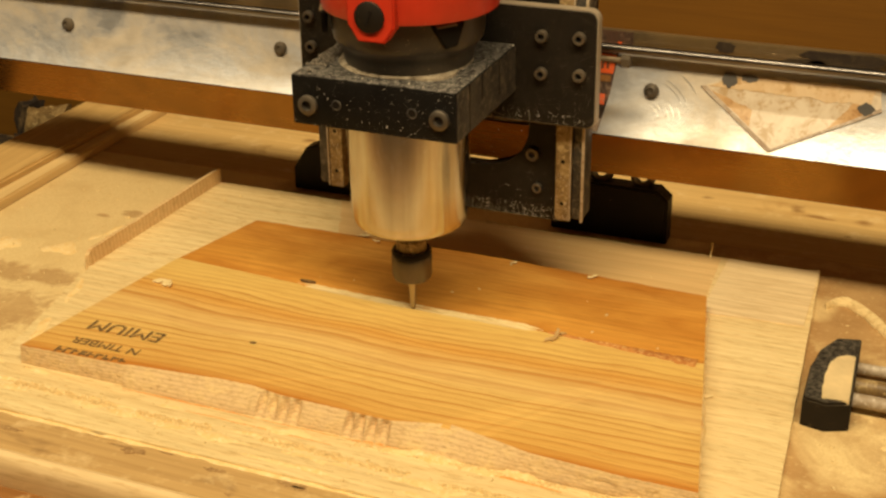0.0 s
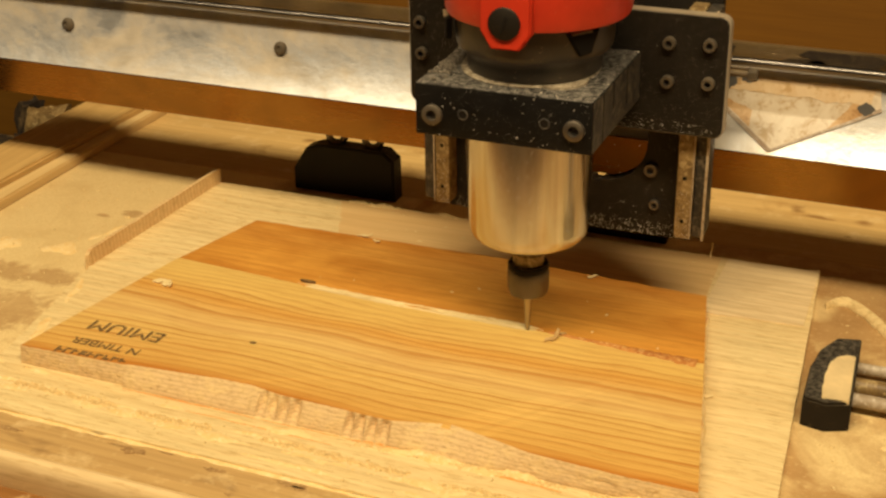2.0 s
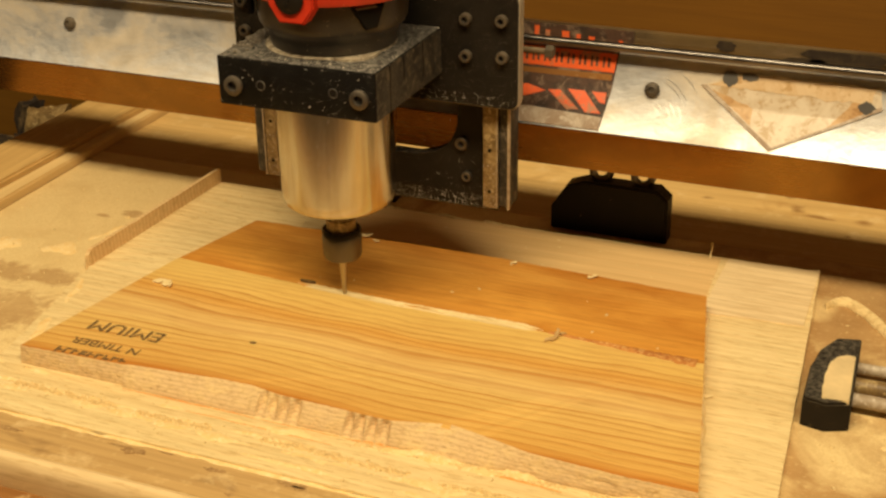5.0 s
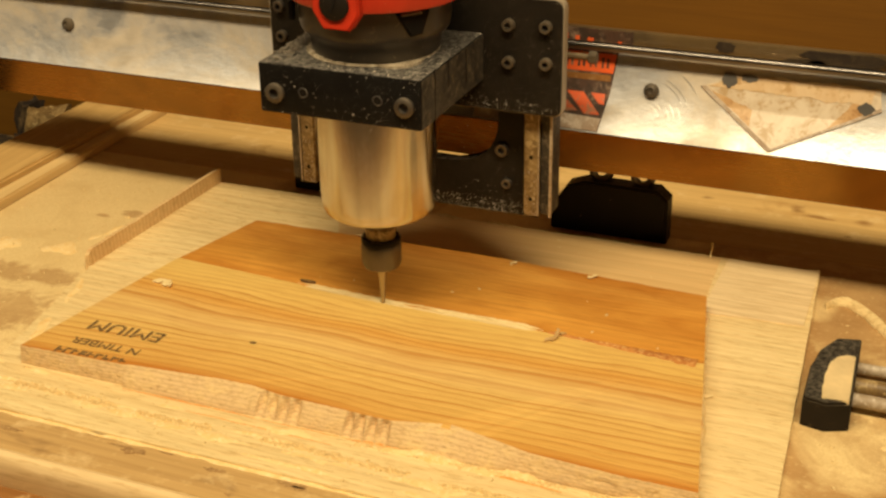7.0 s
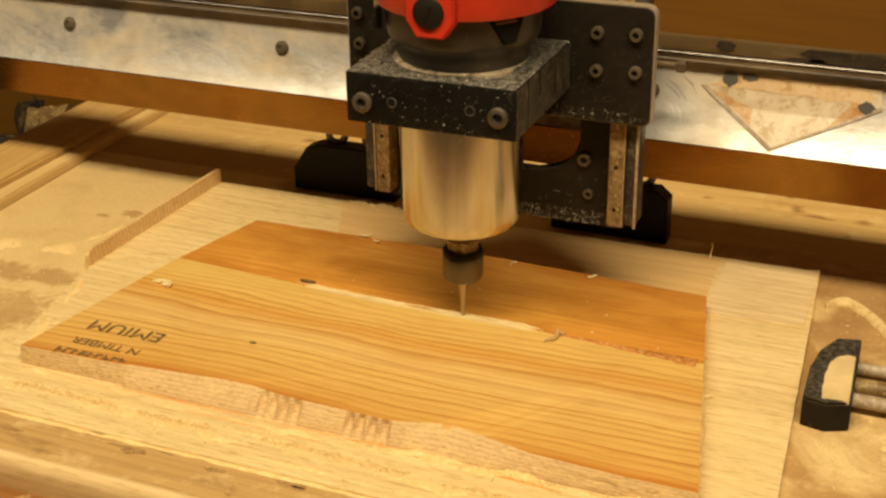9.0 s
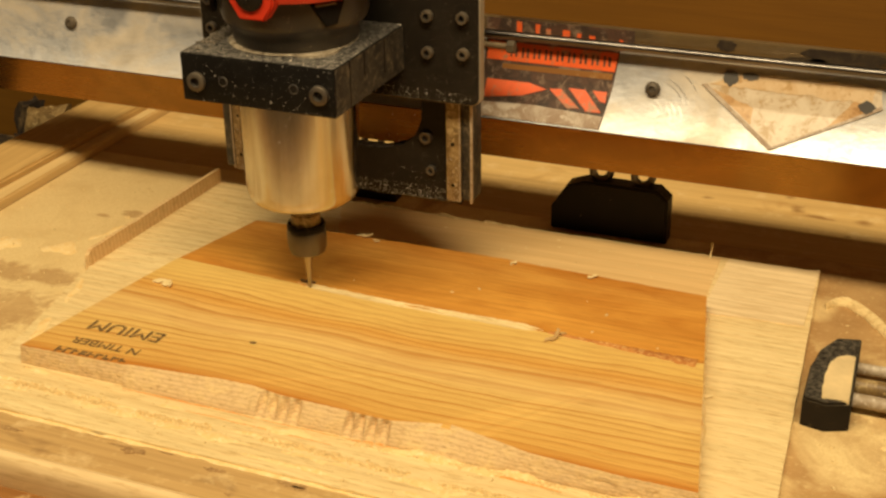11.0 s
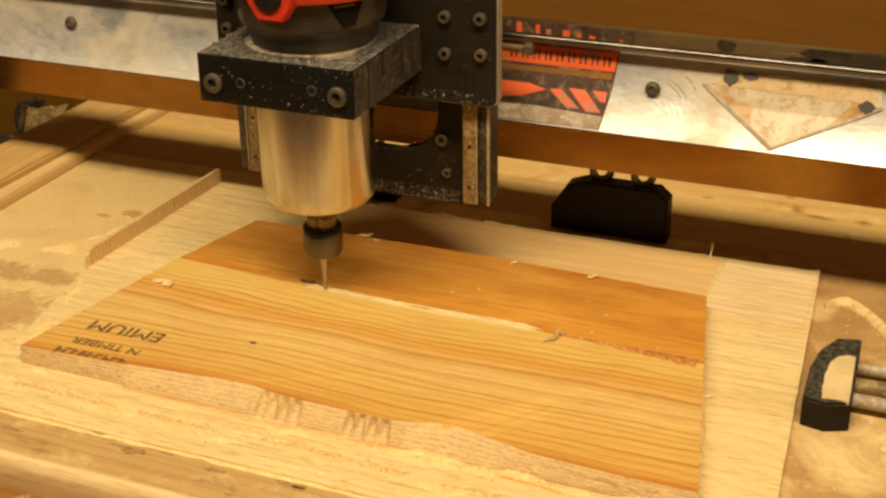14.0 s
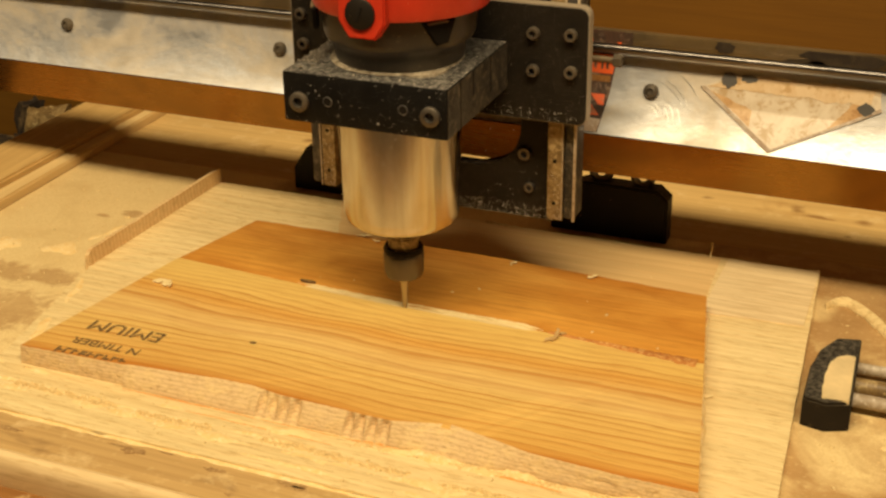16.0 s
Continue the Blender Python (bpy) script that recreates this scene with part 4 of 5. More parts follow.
shaving([(0.2965, 0.1495), (0.3040, 0.1600), (0.3125, 0.1625), (0.3225, 0.1550), (0.3345, 0.1415), (0.3470, 0.1225), (0.3610, 0.0990)], 0.0044, TABLE_Z + 0.0002, "long curled pale shaving on the spoilboard")


# ------------------------------------------------------------------ sawdust left by the cutter
def ridge(name, line, width, height, seed, z, label, material=None):
    """A low uneven bank of sawdust along a line of plan points."""
    bm = bmesh.new()
    pts = []
    for (a, b), (c, d) in zip(line, line[1:]):
        n = max(2, int(math.hypot(c - a, d - b) / 0.0022))
        ln = math.hypot(c - a, d - b)
        pts += [(a + (c - a) * k / n, b + (d - b) * k / n, -(d - b) / ln, (c - a) / ln) for k in range(n)]
    prev = None
    for i, (x, y, nx, ny) in enumerate(pts):
        env = min(1.0, i / 6, (len(pts) - 1 - i) / 6)
        s = max(0.0, noise.noise((x * 38, y * 38, seed)) + 0.35) * env
        w = width * (0.35 + 0.9 * s) * 0.5
        h = height * s * (1 + 0.7 * noise.noise((x * 330, y * 330, seed)))
        off = width * 0.35 * noise.noise((x * 60, seed, y * 60))
        ring = [bm.verts.new((x + nx * (off + w * u), y + ny * (off + w * u), z - 0.0004 + max(0.0, h * v * (1 + 0.5 * noise.noise((x * 500, u * 3, seed)))))) for u, v in ((-1, 0), (-0.6, 0.6), (-0.2, 1), (0.25, 0.9), (0.65, 0.5), (1, 0))]
        if prev:
            for k in range(5):
                bm.faces.new((prev[k], ring[k], ring[k + 1], prev[k + 1]))
        prev = ring
    ob = new(name, finish(name, bm, material or SAWDUST, 70))
    return tagged(ob, label, "sawdust", "sawdust banks", "stuff")


BANK = "low fuzzy bank of pale sawdust"
ridge("sawdust_bank", [(0.2645, -0.166), (0.2455, -0.080), (0.2315, -0.005)], 0.006, 0.0050, 71, FLOOR_Z, BANK)
ridge("sawdust_bank", [(0.2315, -0.012), (0.2115, 0.098)], 0.005, 0.0040, 73, FLOOR_Z, BANK)
ridge("sawdust_bank", [(-0.272, -0.183), (-0.12, -0.186), (0.02, -0.183)], 0.006, 0.0022, 53, FLOOR_Z, BANK)
ridge("sawdust_bank", [(-0.05, -0.206), (0.12, -0.208), (0.300, -0.205)], 0.007, 0.0020, 59, FLOOR_Z, BANK)
ridge("sawdust_bank", [(-0.285, -0.160), (-0.262, -0.1665), (-0.17, -0.1665)], 0.007, 0.0022, 61, FLOOR_Z, BANK)
ridge("sawdust_bank", [(-0.270, -0.140), (-0.276, -0.08), (-0.300, -0.01)], 0.010, 0.0024, 67, FLOOR_Z, BANK)
ridge("sawdust_bank", [(-0.255, -0.192), (0.0, -0.196), (0.305, -0.196)], 0.011, 0.0016, 3, FLOOR_Z, BANK)
ridge("sawdust_bank", [(-0.150, -0.174), (0.04, -0.172), (0.150, -0.166)], 0.009, 0.0022, 9, FLOOR_Z, BANK)
ridge("sawdust_bank", [(0.040, -0.168), (0.12, -0.164), (0.175, -0.164), (0.25, -0.167)], 0.010, 0.0050, 14, FLOOR_Z, BANK)
ridge("sawdust_bank", [(-0.48, -0.2190), (0.30, -0.2200)], 0.007, 0.0014, 21, FLOOR_Z - 0.0015, BANK)
ridge("sawdust_bank", [(-0.45, -0.02), (-0.40, 0.02), (-0.33, 0.03)], 0.030, 0.0030, 31, TABLE_Z, BANK)
ridge("sawdust_bank", [(-0.345, 0.045), (-0.318, 0.10), (-0.306, 0.16)], 0.016, 0.0030, 37, TABLE_Z, BANK)
ridge("sawdust_bank", [(0.345, -0.040), (0.40, -0.035), (0.46, -0.05)], 0.014, 0.0020, 45, TABLE_Z, BANK)

ridge("sawdust_bank", [(-0.165, 0.1990), (-0.08, 0.2000), (0.03, 0.2005)], 0.009, 0.0055, 81, FLOOR_Z - 0.001, BANK, FUZZ)


def fuzz_row(line, seed, step, size):
    """A row of torn fibres standing up along the edge of a cutter pass."""
    rnd = random.Random(seed)
    bm = bmesh.new()
    for (a, b), (c, d) in zip(line, line[1:]):
        n = int(math.hypot(c - a, d - b) / step)
        for k in range(n):
            t = (k + rnd.random()) / n
            x, y = a + (c - a) * t, b + (d - b) * t + rnd.gauss(0, size * 0.9)
            if noise.noise((x * 30, y * 30, seed)) < -0.22:
                continue
            h, wd = size * rnd.uniform(0.3, 0.8), size * rnd.uniform(0.35, 1.0)
            base = pose(x, y, FLOOR_Z, rnd.uniform(-30, 30), 0, rnd.uniform(-50, 50))
            v = [bm.verts.new(base @ Vector(p)) for p in ((-wd, 0.0003, -0.0004), (wd, 0.0003, -0.0004), (wd * 0.5, 0.0006, h * 0.8), (0, 0.0008, h), (-wd * 0.6, 0.0005, h * 0.7))]
            u = [bm.verts.new(base @ Vector(p)) for p in ((-wd, -0.0004, -0.0004), (wd, -0.0004, -0.0004), (wd * 0.5, 0.0001, h * 0.7), (0, 0.0003, h * 0.9), (-wd * 0.6, 0.0, h * 0.6))]
            bm.faces.new(v)
            bm.faces.new(u[::-1])
            for i in range(5):
                bm.faces.new((v[i], u[i], u[(i + 1) % 5], v[(i + 1) % 5]))
    ob = new("torn_fibre_row", finish("torn_fibre_row", bm, FUZZ, 30))
    tagged(ob, "row of torn fibres along a cutter pass", "wood fibres", "torn fibre rows", "stuff")


fuzz_row([(-0.26, -0.186), (-0.177, -0.1868), (-0.097, -0.1895), (-0.025, -0.1866), (0.095, -0.1902), (0.128, -0.1900), (0.30, -0.193)], 4, 0.00032, 0.0019)
fuzz_row([(0.03, -0.1685), (0.12, -0.1665), (0.25, -0.1680)], 6, 0.00045, 0.0017)
fuzz_row([(0.2640, -0.165), (0.2455, -0.075), (0.2290, 0.010), (0.2110, 0.098)], 8, 0.0014, 0.0018)


def crumbs():
    """Loose crumbs of wood scattered over board and table."""
    rnd = random.Random(11)
    bm = bmesh.new()
    for _ in range(420):
        k = rnd.random()
        if k < 0.30:
            x, y, z = rnd.uniform(-0.46, -0.31), rnd.uniform(-0.15, 0.2), TABLE_Z
        elif k < 0.55:
            x, y, z = rnd.uniform(0.315, 0.42), rnd.uniform(-0.2, 0.18), TABLE_Z
        elif k < 0.75:
            x, y, z = rnd.uniform(-0.27, 0.30), rnd.uniform(-0.215, -0.165), FLOOR_Z
        elif k < 0.78:
            x, y, z = rnd.uniform(-0.1, 0.2), rnd.uniform(0.004, 0.1), TOP_Z - 0.0006
        else:
            x, y, z = rnd.uniform(-0.27, 0.27), rnd.uniform(0.112, 0.195), FLOOR_Z
        s = rnd.uniform(0.0004, 0.0012) * (1.8 if rnd.random() < 0.06 else 1)
        bmesh.ops.create_icosphere(bm, subdivisions=1, radius=1, matrix=pose(x, y, z + s * 0.25, 0, 0, rnd.uniform(0, 360)) @ Matrix.Diagonal((s * rnd.uniform(1, 2.2), s, s * 0.5, 1)))
    ob = new("wood_crumbs", finish("wood_crumbs", bm, CUT_WOOD, 60))
    tagged(ob, "pale crumbs of wood strewn over table and board", "crumbs", kind="stuff")


crumbs()


for cx, cy, cl, cw, ct, cs in ((-0.2085, -0.0335, 0.016, 0.0060, 8, 17), (-0.2020, -0.0360, 0.010, 0.0050, -20, 18), (0.2370, -0.0260, 0.012, 0.0035, 15, 19)):
    splinter(cx, cy, TOP_Z if cx < 0 else FLOOR_Z, cl, cw, ct, 0.0008, cs)

# ------------------------------------------------------------------ side clamp
def side_clamp():
    c = thing("side_clamp", "black side clamp packed with sawdust, pressed against the workpiece", "clamp")
    pts = [(0.3045, -0.0300), (0.3210, -0.0335), (0.3370, -0.0265), (0.3325, 0.0680), (0.3155, 0.0640), (0.3060, 0.0420), (0.3030, 0.0130)]
    part("jaw", prism(pts, TABLE_Z, 0.003, 0.0015), BLACK_PLAIN, c)
    part("rubbed_top", prism([(x * 0.94 + 0.3200 * 0.06, y * 0.95 + 0.0009) for x, y in pts], 0.0020, 0.0033), JAW_TOP, c, "rubbed grey top of the jaw")
    pad = [(0.3170, -0.0270), (0.3352, -0.0262), (0.3318, 0.0370), (0.3265, 0.0380), (0.3200, 0.0340), (0.3155, 0.0230), (0.3145, 0.0040), (0.3155, -0.0150)]
    pad = [q for a, b in zip(pad, pad[1:] + pad[:1]) for q in rough_line(a, b, 8, 0.0009, 63)]
    part("dust_filling", prism(pad, -0.002, 0.0042, 0.0008), CREAM, c, "cream sawdust packed in the jaw")
    for y, r in ((0.0450, 0.0042), (-0.0005, 0.0050)):
        part("guide_rod", rod((0.333, y, -0.009), (0.62, y, -0.009), r, n=24), ROD_DUST, c, "dull steel rod caked with dust")
    part("screw", rod((0.333, 0.0215, -0.010), (0.62, 0.0215, -0.010), 0.0060, n=20), POST, c, "dusty brown screw rod")
    part("tail_block", box(0.60, 0.63, -0.03, 0.07, TABLE_Z, 0.003, 0.002), BLACK, c)


side_clamp()


# ------------------------------------------------------------------ black hold-down blocks behind the workpiece
def hold_down(x):
    h = thing("hold_down_block", "black chamfered block with two steel eyelets behind the workpiece", "block", "hold-down blocks", at=(x, 0.222, 0))
    w = 0.0535
    pts = [(-w, TABLE_Z), (w, TABLE_Z), (w, 0.0215), (w - 0.010, 0.0300), (-w + 0.030, 0.0300), (-w + 0.014, 0.024), (-w, 0.002)]
    part("body", prism(pts, -0.020, 0.0, 0.0018, UPRIGHT), BLACK_PLAIN, h)
    for ex in (-0.010, 0.028):
        bm = bmesh.new()
        n, k2 = 20, 8
        ring = []
        for i in range(n):
            a = 2 * math.pi * i / n
            ring.append([bm.verts.new(((0.0080 + 0.0034 * math.cos(b)) * math.cos(a), 0.0034 * math.sin(b), (0.0080 + 0.0034 * math.cos(b)) * math.sin(a))) for b in (2 * math.pi * j / k2 for j in range(k2))])
        for i in range(n):
            for j in range(k2):
                bm.faces.new((ring[i][j], ring[(i + 1) % n][j], ring[(i + 1) % n][(j + 1) % k2], ring[i][(j + 1) % k2]))
        bmesh.ops.transform(bm, matrix=pose(ex, 0.012, 0.0380, 0, 0, 15), verts=bm.verts)
        part("eyelet", bm, DARK_STEEL, h)
    return h


first = hold_down(-0.1700)
copy_thing(first, pose(0.0935, 0.222, 0))


# ------------------------------------------------------------------ gantry
FOLD, LOW, HIGH, RISE = 0.034, radians(37), radians(15), 0.0680      # the face is folded: flatter below, steeper above
PROFILE_TOP = (0.120 + FOLD * math.sin(LOW) + (RISE - FOLD) * math.sin(HIGH), 0.1172 + FOLD * math.cos(LOW) + (RISE - FOLD) * math.cos(HIGH))


def on_face(points, t0, t1, bevel=0.0, bm=None):
    """An outline of (x, s) laid on the folded face, t metres proud of it."""
    bm = prism(points, t0, t1, bevel, bm=bm)
    return wrap(bm)


def wrap(bm):
    bmesh.ops.bisect_plane(bm, geom=bm.verts[:] + bm.edges[:] + bm.faces[:], dist=1e-6, plane_co=(0, FOLD, 0), plane_no=(0, 1, 0))
    for v in bm.verts:
        x, s, t = v.co
        a = LOW if s <= FOLD else HIGH
        y0, z0, s0 = (0.120, 0.1172, s) if s <= FOLD else (0.120 + FOLD * math.sin(LOW), 0.1172 + FOLD * math.cos(LOW), s - FOLD)
        v.co = (x, y0 + s0 * math.sin(a) - t * math.cos(a), z0 + s0 * math.cos(a) + t * math.sin(a))
    return bm


def gantry():
    g = thing("gantry", "aluminium gantry beam with a lead screw and worn labels", "gantry")
    m = Matrix(((0, 0, 1, 0), (1, 0, 0, 0), (0, 1, 0, 0), (0, 0, 0, 1)))
    x0, x1 = -0.575, 0.72
    # The unseen back is drawn out to y 0.176 to deepen the beam's cast shadow.
    part("front_band", prism([(0.1455, 0.0735), (0.176, 0.0735), (0.176, 0.1165), (0.1195, 0.1165)], x0, x1, 0.0006, m), BAND_AL, g, "smooth brown aluminium band")
    part("sloping_face", prism([(0.1200, 0.1172), (0.1765, 0.1172), (0.1765, PROFILE_TOP[1]), PROFILE_TOP, (0.120 + FOLD * math.sin(LOW), 0.1172 + FOLD * math.cos(LOW))], x0, x1, 0.0008, m), LEDGE_AL, g, "scuffed aluminium face with scratches", 30)
    part("top_lip", box(x0, x1, PROFILE_TOP[0], PROFILE_TOP[0] + 0.006, PROFILE_TOP[1] + 0.0005, PROFILE_TOP[1] + 0.0165, 0.0008), LIP_AL, g, "stained aluminium top lip")
    yl, zl = PROFILE_TOP
    # Dark stains on the lip; the last, at x 0.200, paints a dark reflection.
    for cx, cz, w, h, k in ((0.288, 0.0105, 0.030, 0.0075, 1), (0.262, 0.0050, 0.016, 0.0035, 2), (0.200, 0.0120, 0.007, 0.0050, 3)):
        out = [(cx + w * math.cos(a) * (1 + 0.4 * noise.noise((math.cos(a) * 2, math.sin(a) * 2, k * 9))), zl + max(0.0015, min(0.0155, cz + h * math.sin(a) * (1 + 0.4 * noise.noise((math.cos(a) * 2, math.sin(a) * 2, k * 5 + 3)))))) for a in (2 * math.pi * i / 36 for i in range(36))]
        part("lip_blotch", prism(out, -yl - 0.0020, -yl + 0.0006, 0, UPRIGHT), LIP_DARK, g, "dark blotch on the lip")
    # lead screw with a real thread
    bm = bmesh.new()
    pitch, r = 0.0018, 0.0034
    length = x1 - x0
    turns = 10
    n = int(length / pitch) * 3
    rows = []
    for i in range(n + 1):
        x = x0 + length * i / n
        row = []
        for k in range(turns):
            a = 2 * math.pi * k / turns
            ph = (x / pitch - k / turns) % 1.0
            rr = r + 0.0005 * (1 - abs(2 * ph - 1) * 2 if abs(2 * ph - 1) < 0.5 else 0)
            row.append(bm.verts.new((x, 0.1400 + rr * math.cos(a), 0.1821 + rr * math.sin(a))))
        rows.append(row)
    for a, b in zip(rows, rows[1:]):
        for k in range(turns):
            bm.faces.new((a[k], a[(k + 1) % turns], b[(k + 1) % turns], b[k]))
    part("lead_screw", bm, SCREW_DARK, g, "threaded steel lead screw", 60)
    for x in (-0.4056, -0.183, 0.1465, 0.3690):
        bm = lathe([(0.0060, 0), (0.0060, 0.0025), (0.0046, 0.0045), (0.0025, 0.0050), (0.0020, 0.0035), (0, 0.0035)], 20)
        bmesh.ops.transform(bm, matrix=pose(x, 0.0398, 0), verts=bm.verts)
        wrap(bm)
        part("button_screw", bm, STEEL, g, "dull steel button-head screw")
    for x in (x0 - 0.0205, x1 + 0.0005):
        part("end_plate", box(x, x + 0.02, 0.125, 0.165, -0.003 if x < 0 else TABLE_Z, 0.190, 0.002), LEDGE_AL, g)
    label_sheet(g)
    torn_paper(g)
    rnd = random.Random(19)
    for k in range(11):
        r, a0 = 0.020 + 0.0042 * k + rnd.uniform(-0.001, 0.001), rnd.uniform(8, 35)
        a1, wd = a0 + rnd.uniform(18, 42), rnd.uniform(0.0003, 0.0008)
        arc = [radians(a0 + (a1 - a0) * i / 14) for i in range(15)]
        pts = [(0.137 + r * math.cos(a), 0.010 + r * math.sin(a)) for a in arc] + [(0.137 + (r + wd * math.sin(math.pi * i / 14) + 0.0001) * math.cos(a), 0.010 + (r + wd * math.sin(math.pi * i / 14) + 0.0001) * math.sin(a)) for i, a in reversed(list(enumerate(arc)))]
        if max(p[1] for p in pts) < RISE - 0.002 and max(p[0] for p in pts) < 0.183:
            part("scuff_arc", on_face(pts, 0.0, 0.00025), ARC_AL, g, "curved scuff in the metal")
    return g


def label_sheet(g):
    """Worn black and orange label, its lettering as plain bars."""
    xr = lambda s: 0.1095 + 0.115 * s
    s1 = RISE - 0.0005
    sheet = part("label_sheet", on_face([(0.004, 0.001), (xr(0), 0.001), (xr(s1), s1), (0.004, s1)], 0.0003, 0.0007), STICKER, g, "dirty black and orange label")
    part("scraped_strip", on_face([(0.0045, 0.0012), (xr(0) - 0.0005, 0.0012), (xr(0.012) - 0.001, 0.012), (0.05, 0.015), (0.0045, 0.013)], 0.0007, 0.0010), SCUFF, sheet)
    part("orange_band", on_face([(0.006, 0.0495), (xr(0.05) - 0.001, 0.0495), (xr(0.0645) - 0.001, 0.0645), (0.006, 0.0645)], 0.0007, 0.0010), ORANGE, sheet)
    for k in range(9):
        x = 0.026 + 0.0098 * k
        bm = on_face([(x, 0.0530), (x + 0.0017, 0.0530), (x + 0.0017, 0.0612), (x, 0.0612)], 0.0010, 0.0012)
        part("bar", bm, STICKER, sheet, "dark mark on the orange band")
        part("bar", on_face([(x + 0.0040, 0.0538), (x + 0.0060, 0.0530), (x + 0.0060, 0.0602), (x + 0.0040, 0.0612)], 0.0010, 0.0012), STICKER, sheet, "dark mark on the orange band")
    yl, zl = PROFILE_TOP
    # The label's reflection in the lip, built as dark and red coloured slips.
    part("lip_reflection", box(0.004, 0.128, yl - 0.0005, yl - 0.0001, zl + 0.001, zl + 0.016), STICKER, sheet, "dark reflection of the label, laid on the lip as colour")
    for k, (x, w, h) in enumerate(((0.030, 0.0045, 0.013), (0.046, 0.004, 0.012), (0.055, 0.004, 0.009), (0.069, 0.006, 0.0095), (0.081, 0.0035, 0.008), (0.091, 0.005, 0.007), (0.116, 0.003, 0.006))):
        part("red_reflection", box(x, x + w, yl - 0.0010, yl - 0.0006, zl + 0.0015, zl + 0.0015 + h), ORANGE, sheet, "red print mirrored in the lip, laid on as colour")
    part("red_line", on_face([(0.02, 0.0430), (xr(0.044) - 0.002, 0.0430), (xr(0.047) - 0.002, 0.0480), (0.02, 0.0470)], 0.0007, 0.0009), BENCH_WOOD, sheet, "faded red-brown line")
    part("orange_flash", on_face([(0.008, 0.0170), (0.040, 0.0215), (0.060, 0.0290), (0.045, 0.0330), (0.008, 0.0330)], 0.0010, 0.0013), ORANGE, sheet)
    part("orange_flash", on_face([(0.062, 0.0300), (0.072, 0.0310), (0.090, 0.0165), (0.080, 0.0155)], 0.0010, 0.0013), ORANGE, sheet)
    part("orange_flash", on_face([(0.078, 0.0325), (0.092, 0.0325), (0.1085, 0.0150), (0.096, 0.0145)], 0.0010, 0.0013), ORANGE, sheet)
    part("orange_flash", on_face([(0.098, 0.0325), (0.110, 0.0325), (0.1105, 0.0235), (0.106, 0.0240)], 0.0010, 0.0013), ORANGE, sheet)


def torn_paper(g):
    pts = rough_line((0.2432, 0.0020), (0.3205, 0.0435), 24, 0.0008, 11) + rough_line((0.3205, 0.0435), (0.318, 0.060), 6, 0.0008, 12) + rough_line((0.318, 0.060), (0.215, 0.0600), 24, 0.0020, 13)
    pts += rough_line((0.215, 0.0600), (0.1845, 0.0480), 8, 0.0006, 14) + rough_line((0.1845, 0.0480), (0.2432, 0.0020), 16, 0.0006, 15)
    sheet = part("torn_paper", on_face(pts, 0.0004, 0.0007), TAPE, g, "torn tan paper residue of a diamond label")
    part("torn_edge", on_face([(0.1845, 0.0480), (0.2432, 0.0018), (0.2462, 0.0036), (0.1885, 0.0487)], 0.0007, 0.0012), SCUFF, sheet, "curled paper edge")
    part("torn_edge", on_face([(0.2432, 0.0018), (0.3205, 0.0435), (0.3195, 0.0460), (0.2440, 0.0042)], 0.0007, 0.0011), SCUFF, sheet)
    part("brown_patch", on_face(rough_line((0.192, 0.046), (0.226, 0.020), 12, 0.001, 21) + rough_line((0.226, 0.020), (0.226, 0.034), 6, 0.002, 22) + rough_line((0.226, 0.034), (0.192, 0.046), 12, 0.002, 23), 0.0007, 0.0009), PAPER_BROWN, sheet, "brown stained patch")
    part("brown_patch", on_face(rough_line((0.282, 0.024), (0.317, 0.044), 12, 0.001, 24) + rough_line((0.317, 0.044), (0.300, 0.050), 6, 0.002, 25) + rough_line((0.300, 0.050), (0.282, 0.024), 12, 0.002, 26), 0.0007, 0.0009), PAPER_BROWN, sheet, "brown stained patch")
    part("tan_layer", on_face(rough_line((0.190, 0.0485), (0.312, 0.0465), 30, 0.0030, 27) + rough_line((0.312, 0.0465), (0.314, 0.0585), 6, 0.0008, 28) + rough_line((0.314, 0.0585), (0.217, 0.0585), 24, 0.0016, 29) + rough_line((0.217, 0.0585), (0.190, 0.0485), 8, 0.0008, 30), 0.0007, 0.0010), PAPER_TAN, sheet, "tan upper layer of the paper")
    for x, s, w, h in ((0.206, 0.055, 0.012, 0.012), (0.221, 0.0575, 0.013, 0.006), (0.309, 0.044, 0.012, 0.009)):
        out = [(x + w * 0.5 * math.cos(a) * (1 + 0.4 * noise.noise((a * 2, x * 50, 0))), s + h * 0.5 * math.sin(a) * (1 + 0.4 * noise.noise((a * 2, 3, s * 50)))) for a in (2 * math.pi * k / 18 for k in range(18))]
        part("bare_patch", on_face(out, 0.0010, 0.0013), BARE_GREY, sheet, "grey bare metal patch")


GANTRY = gantry()


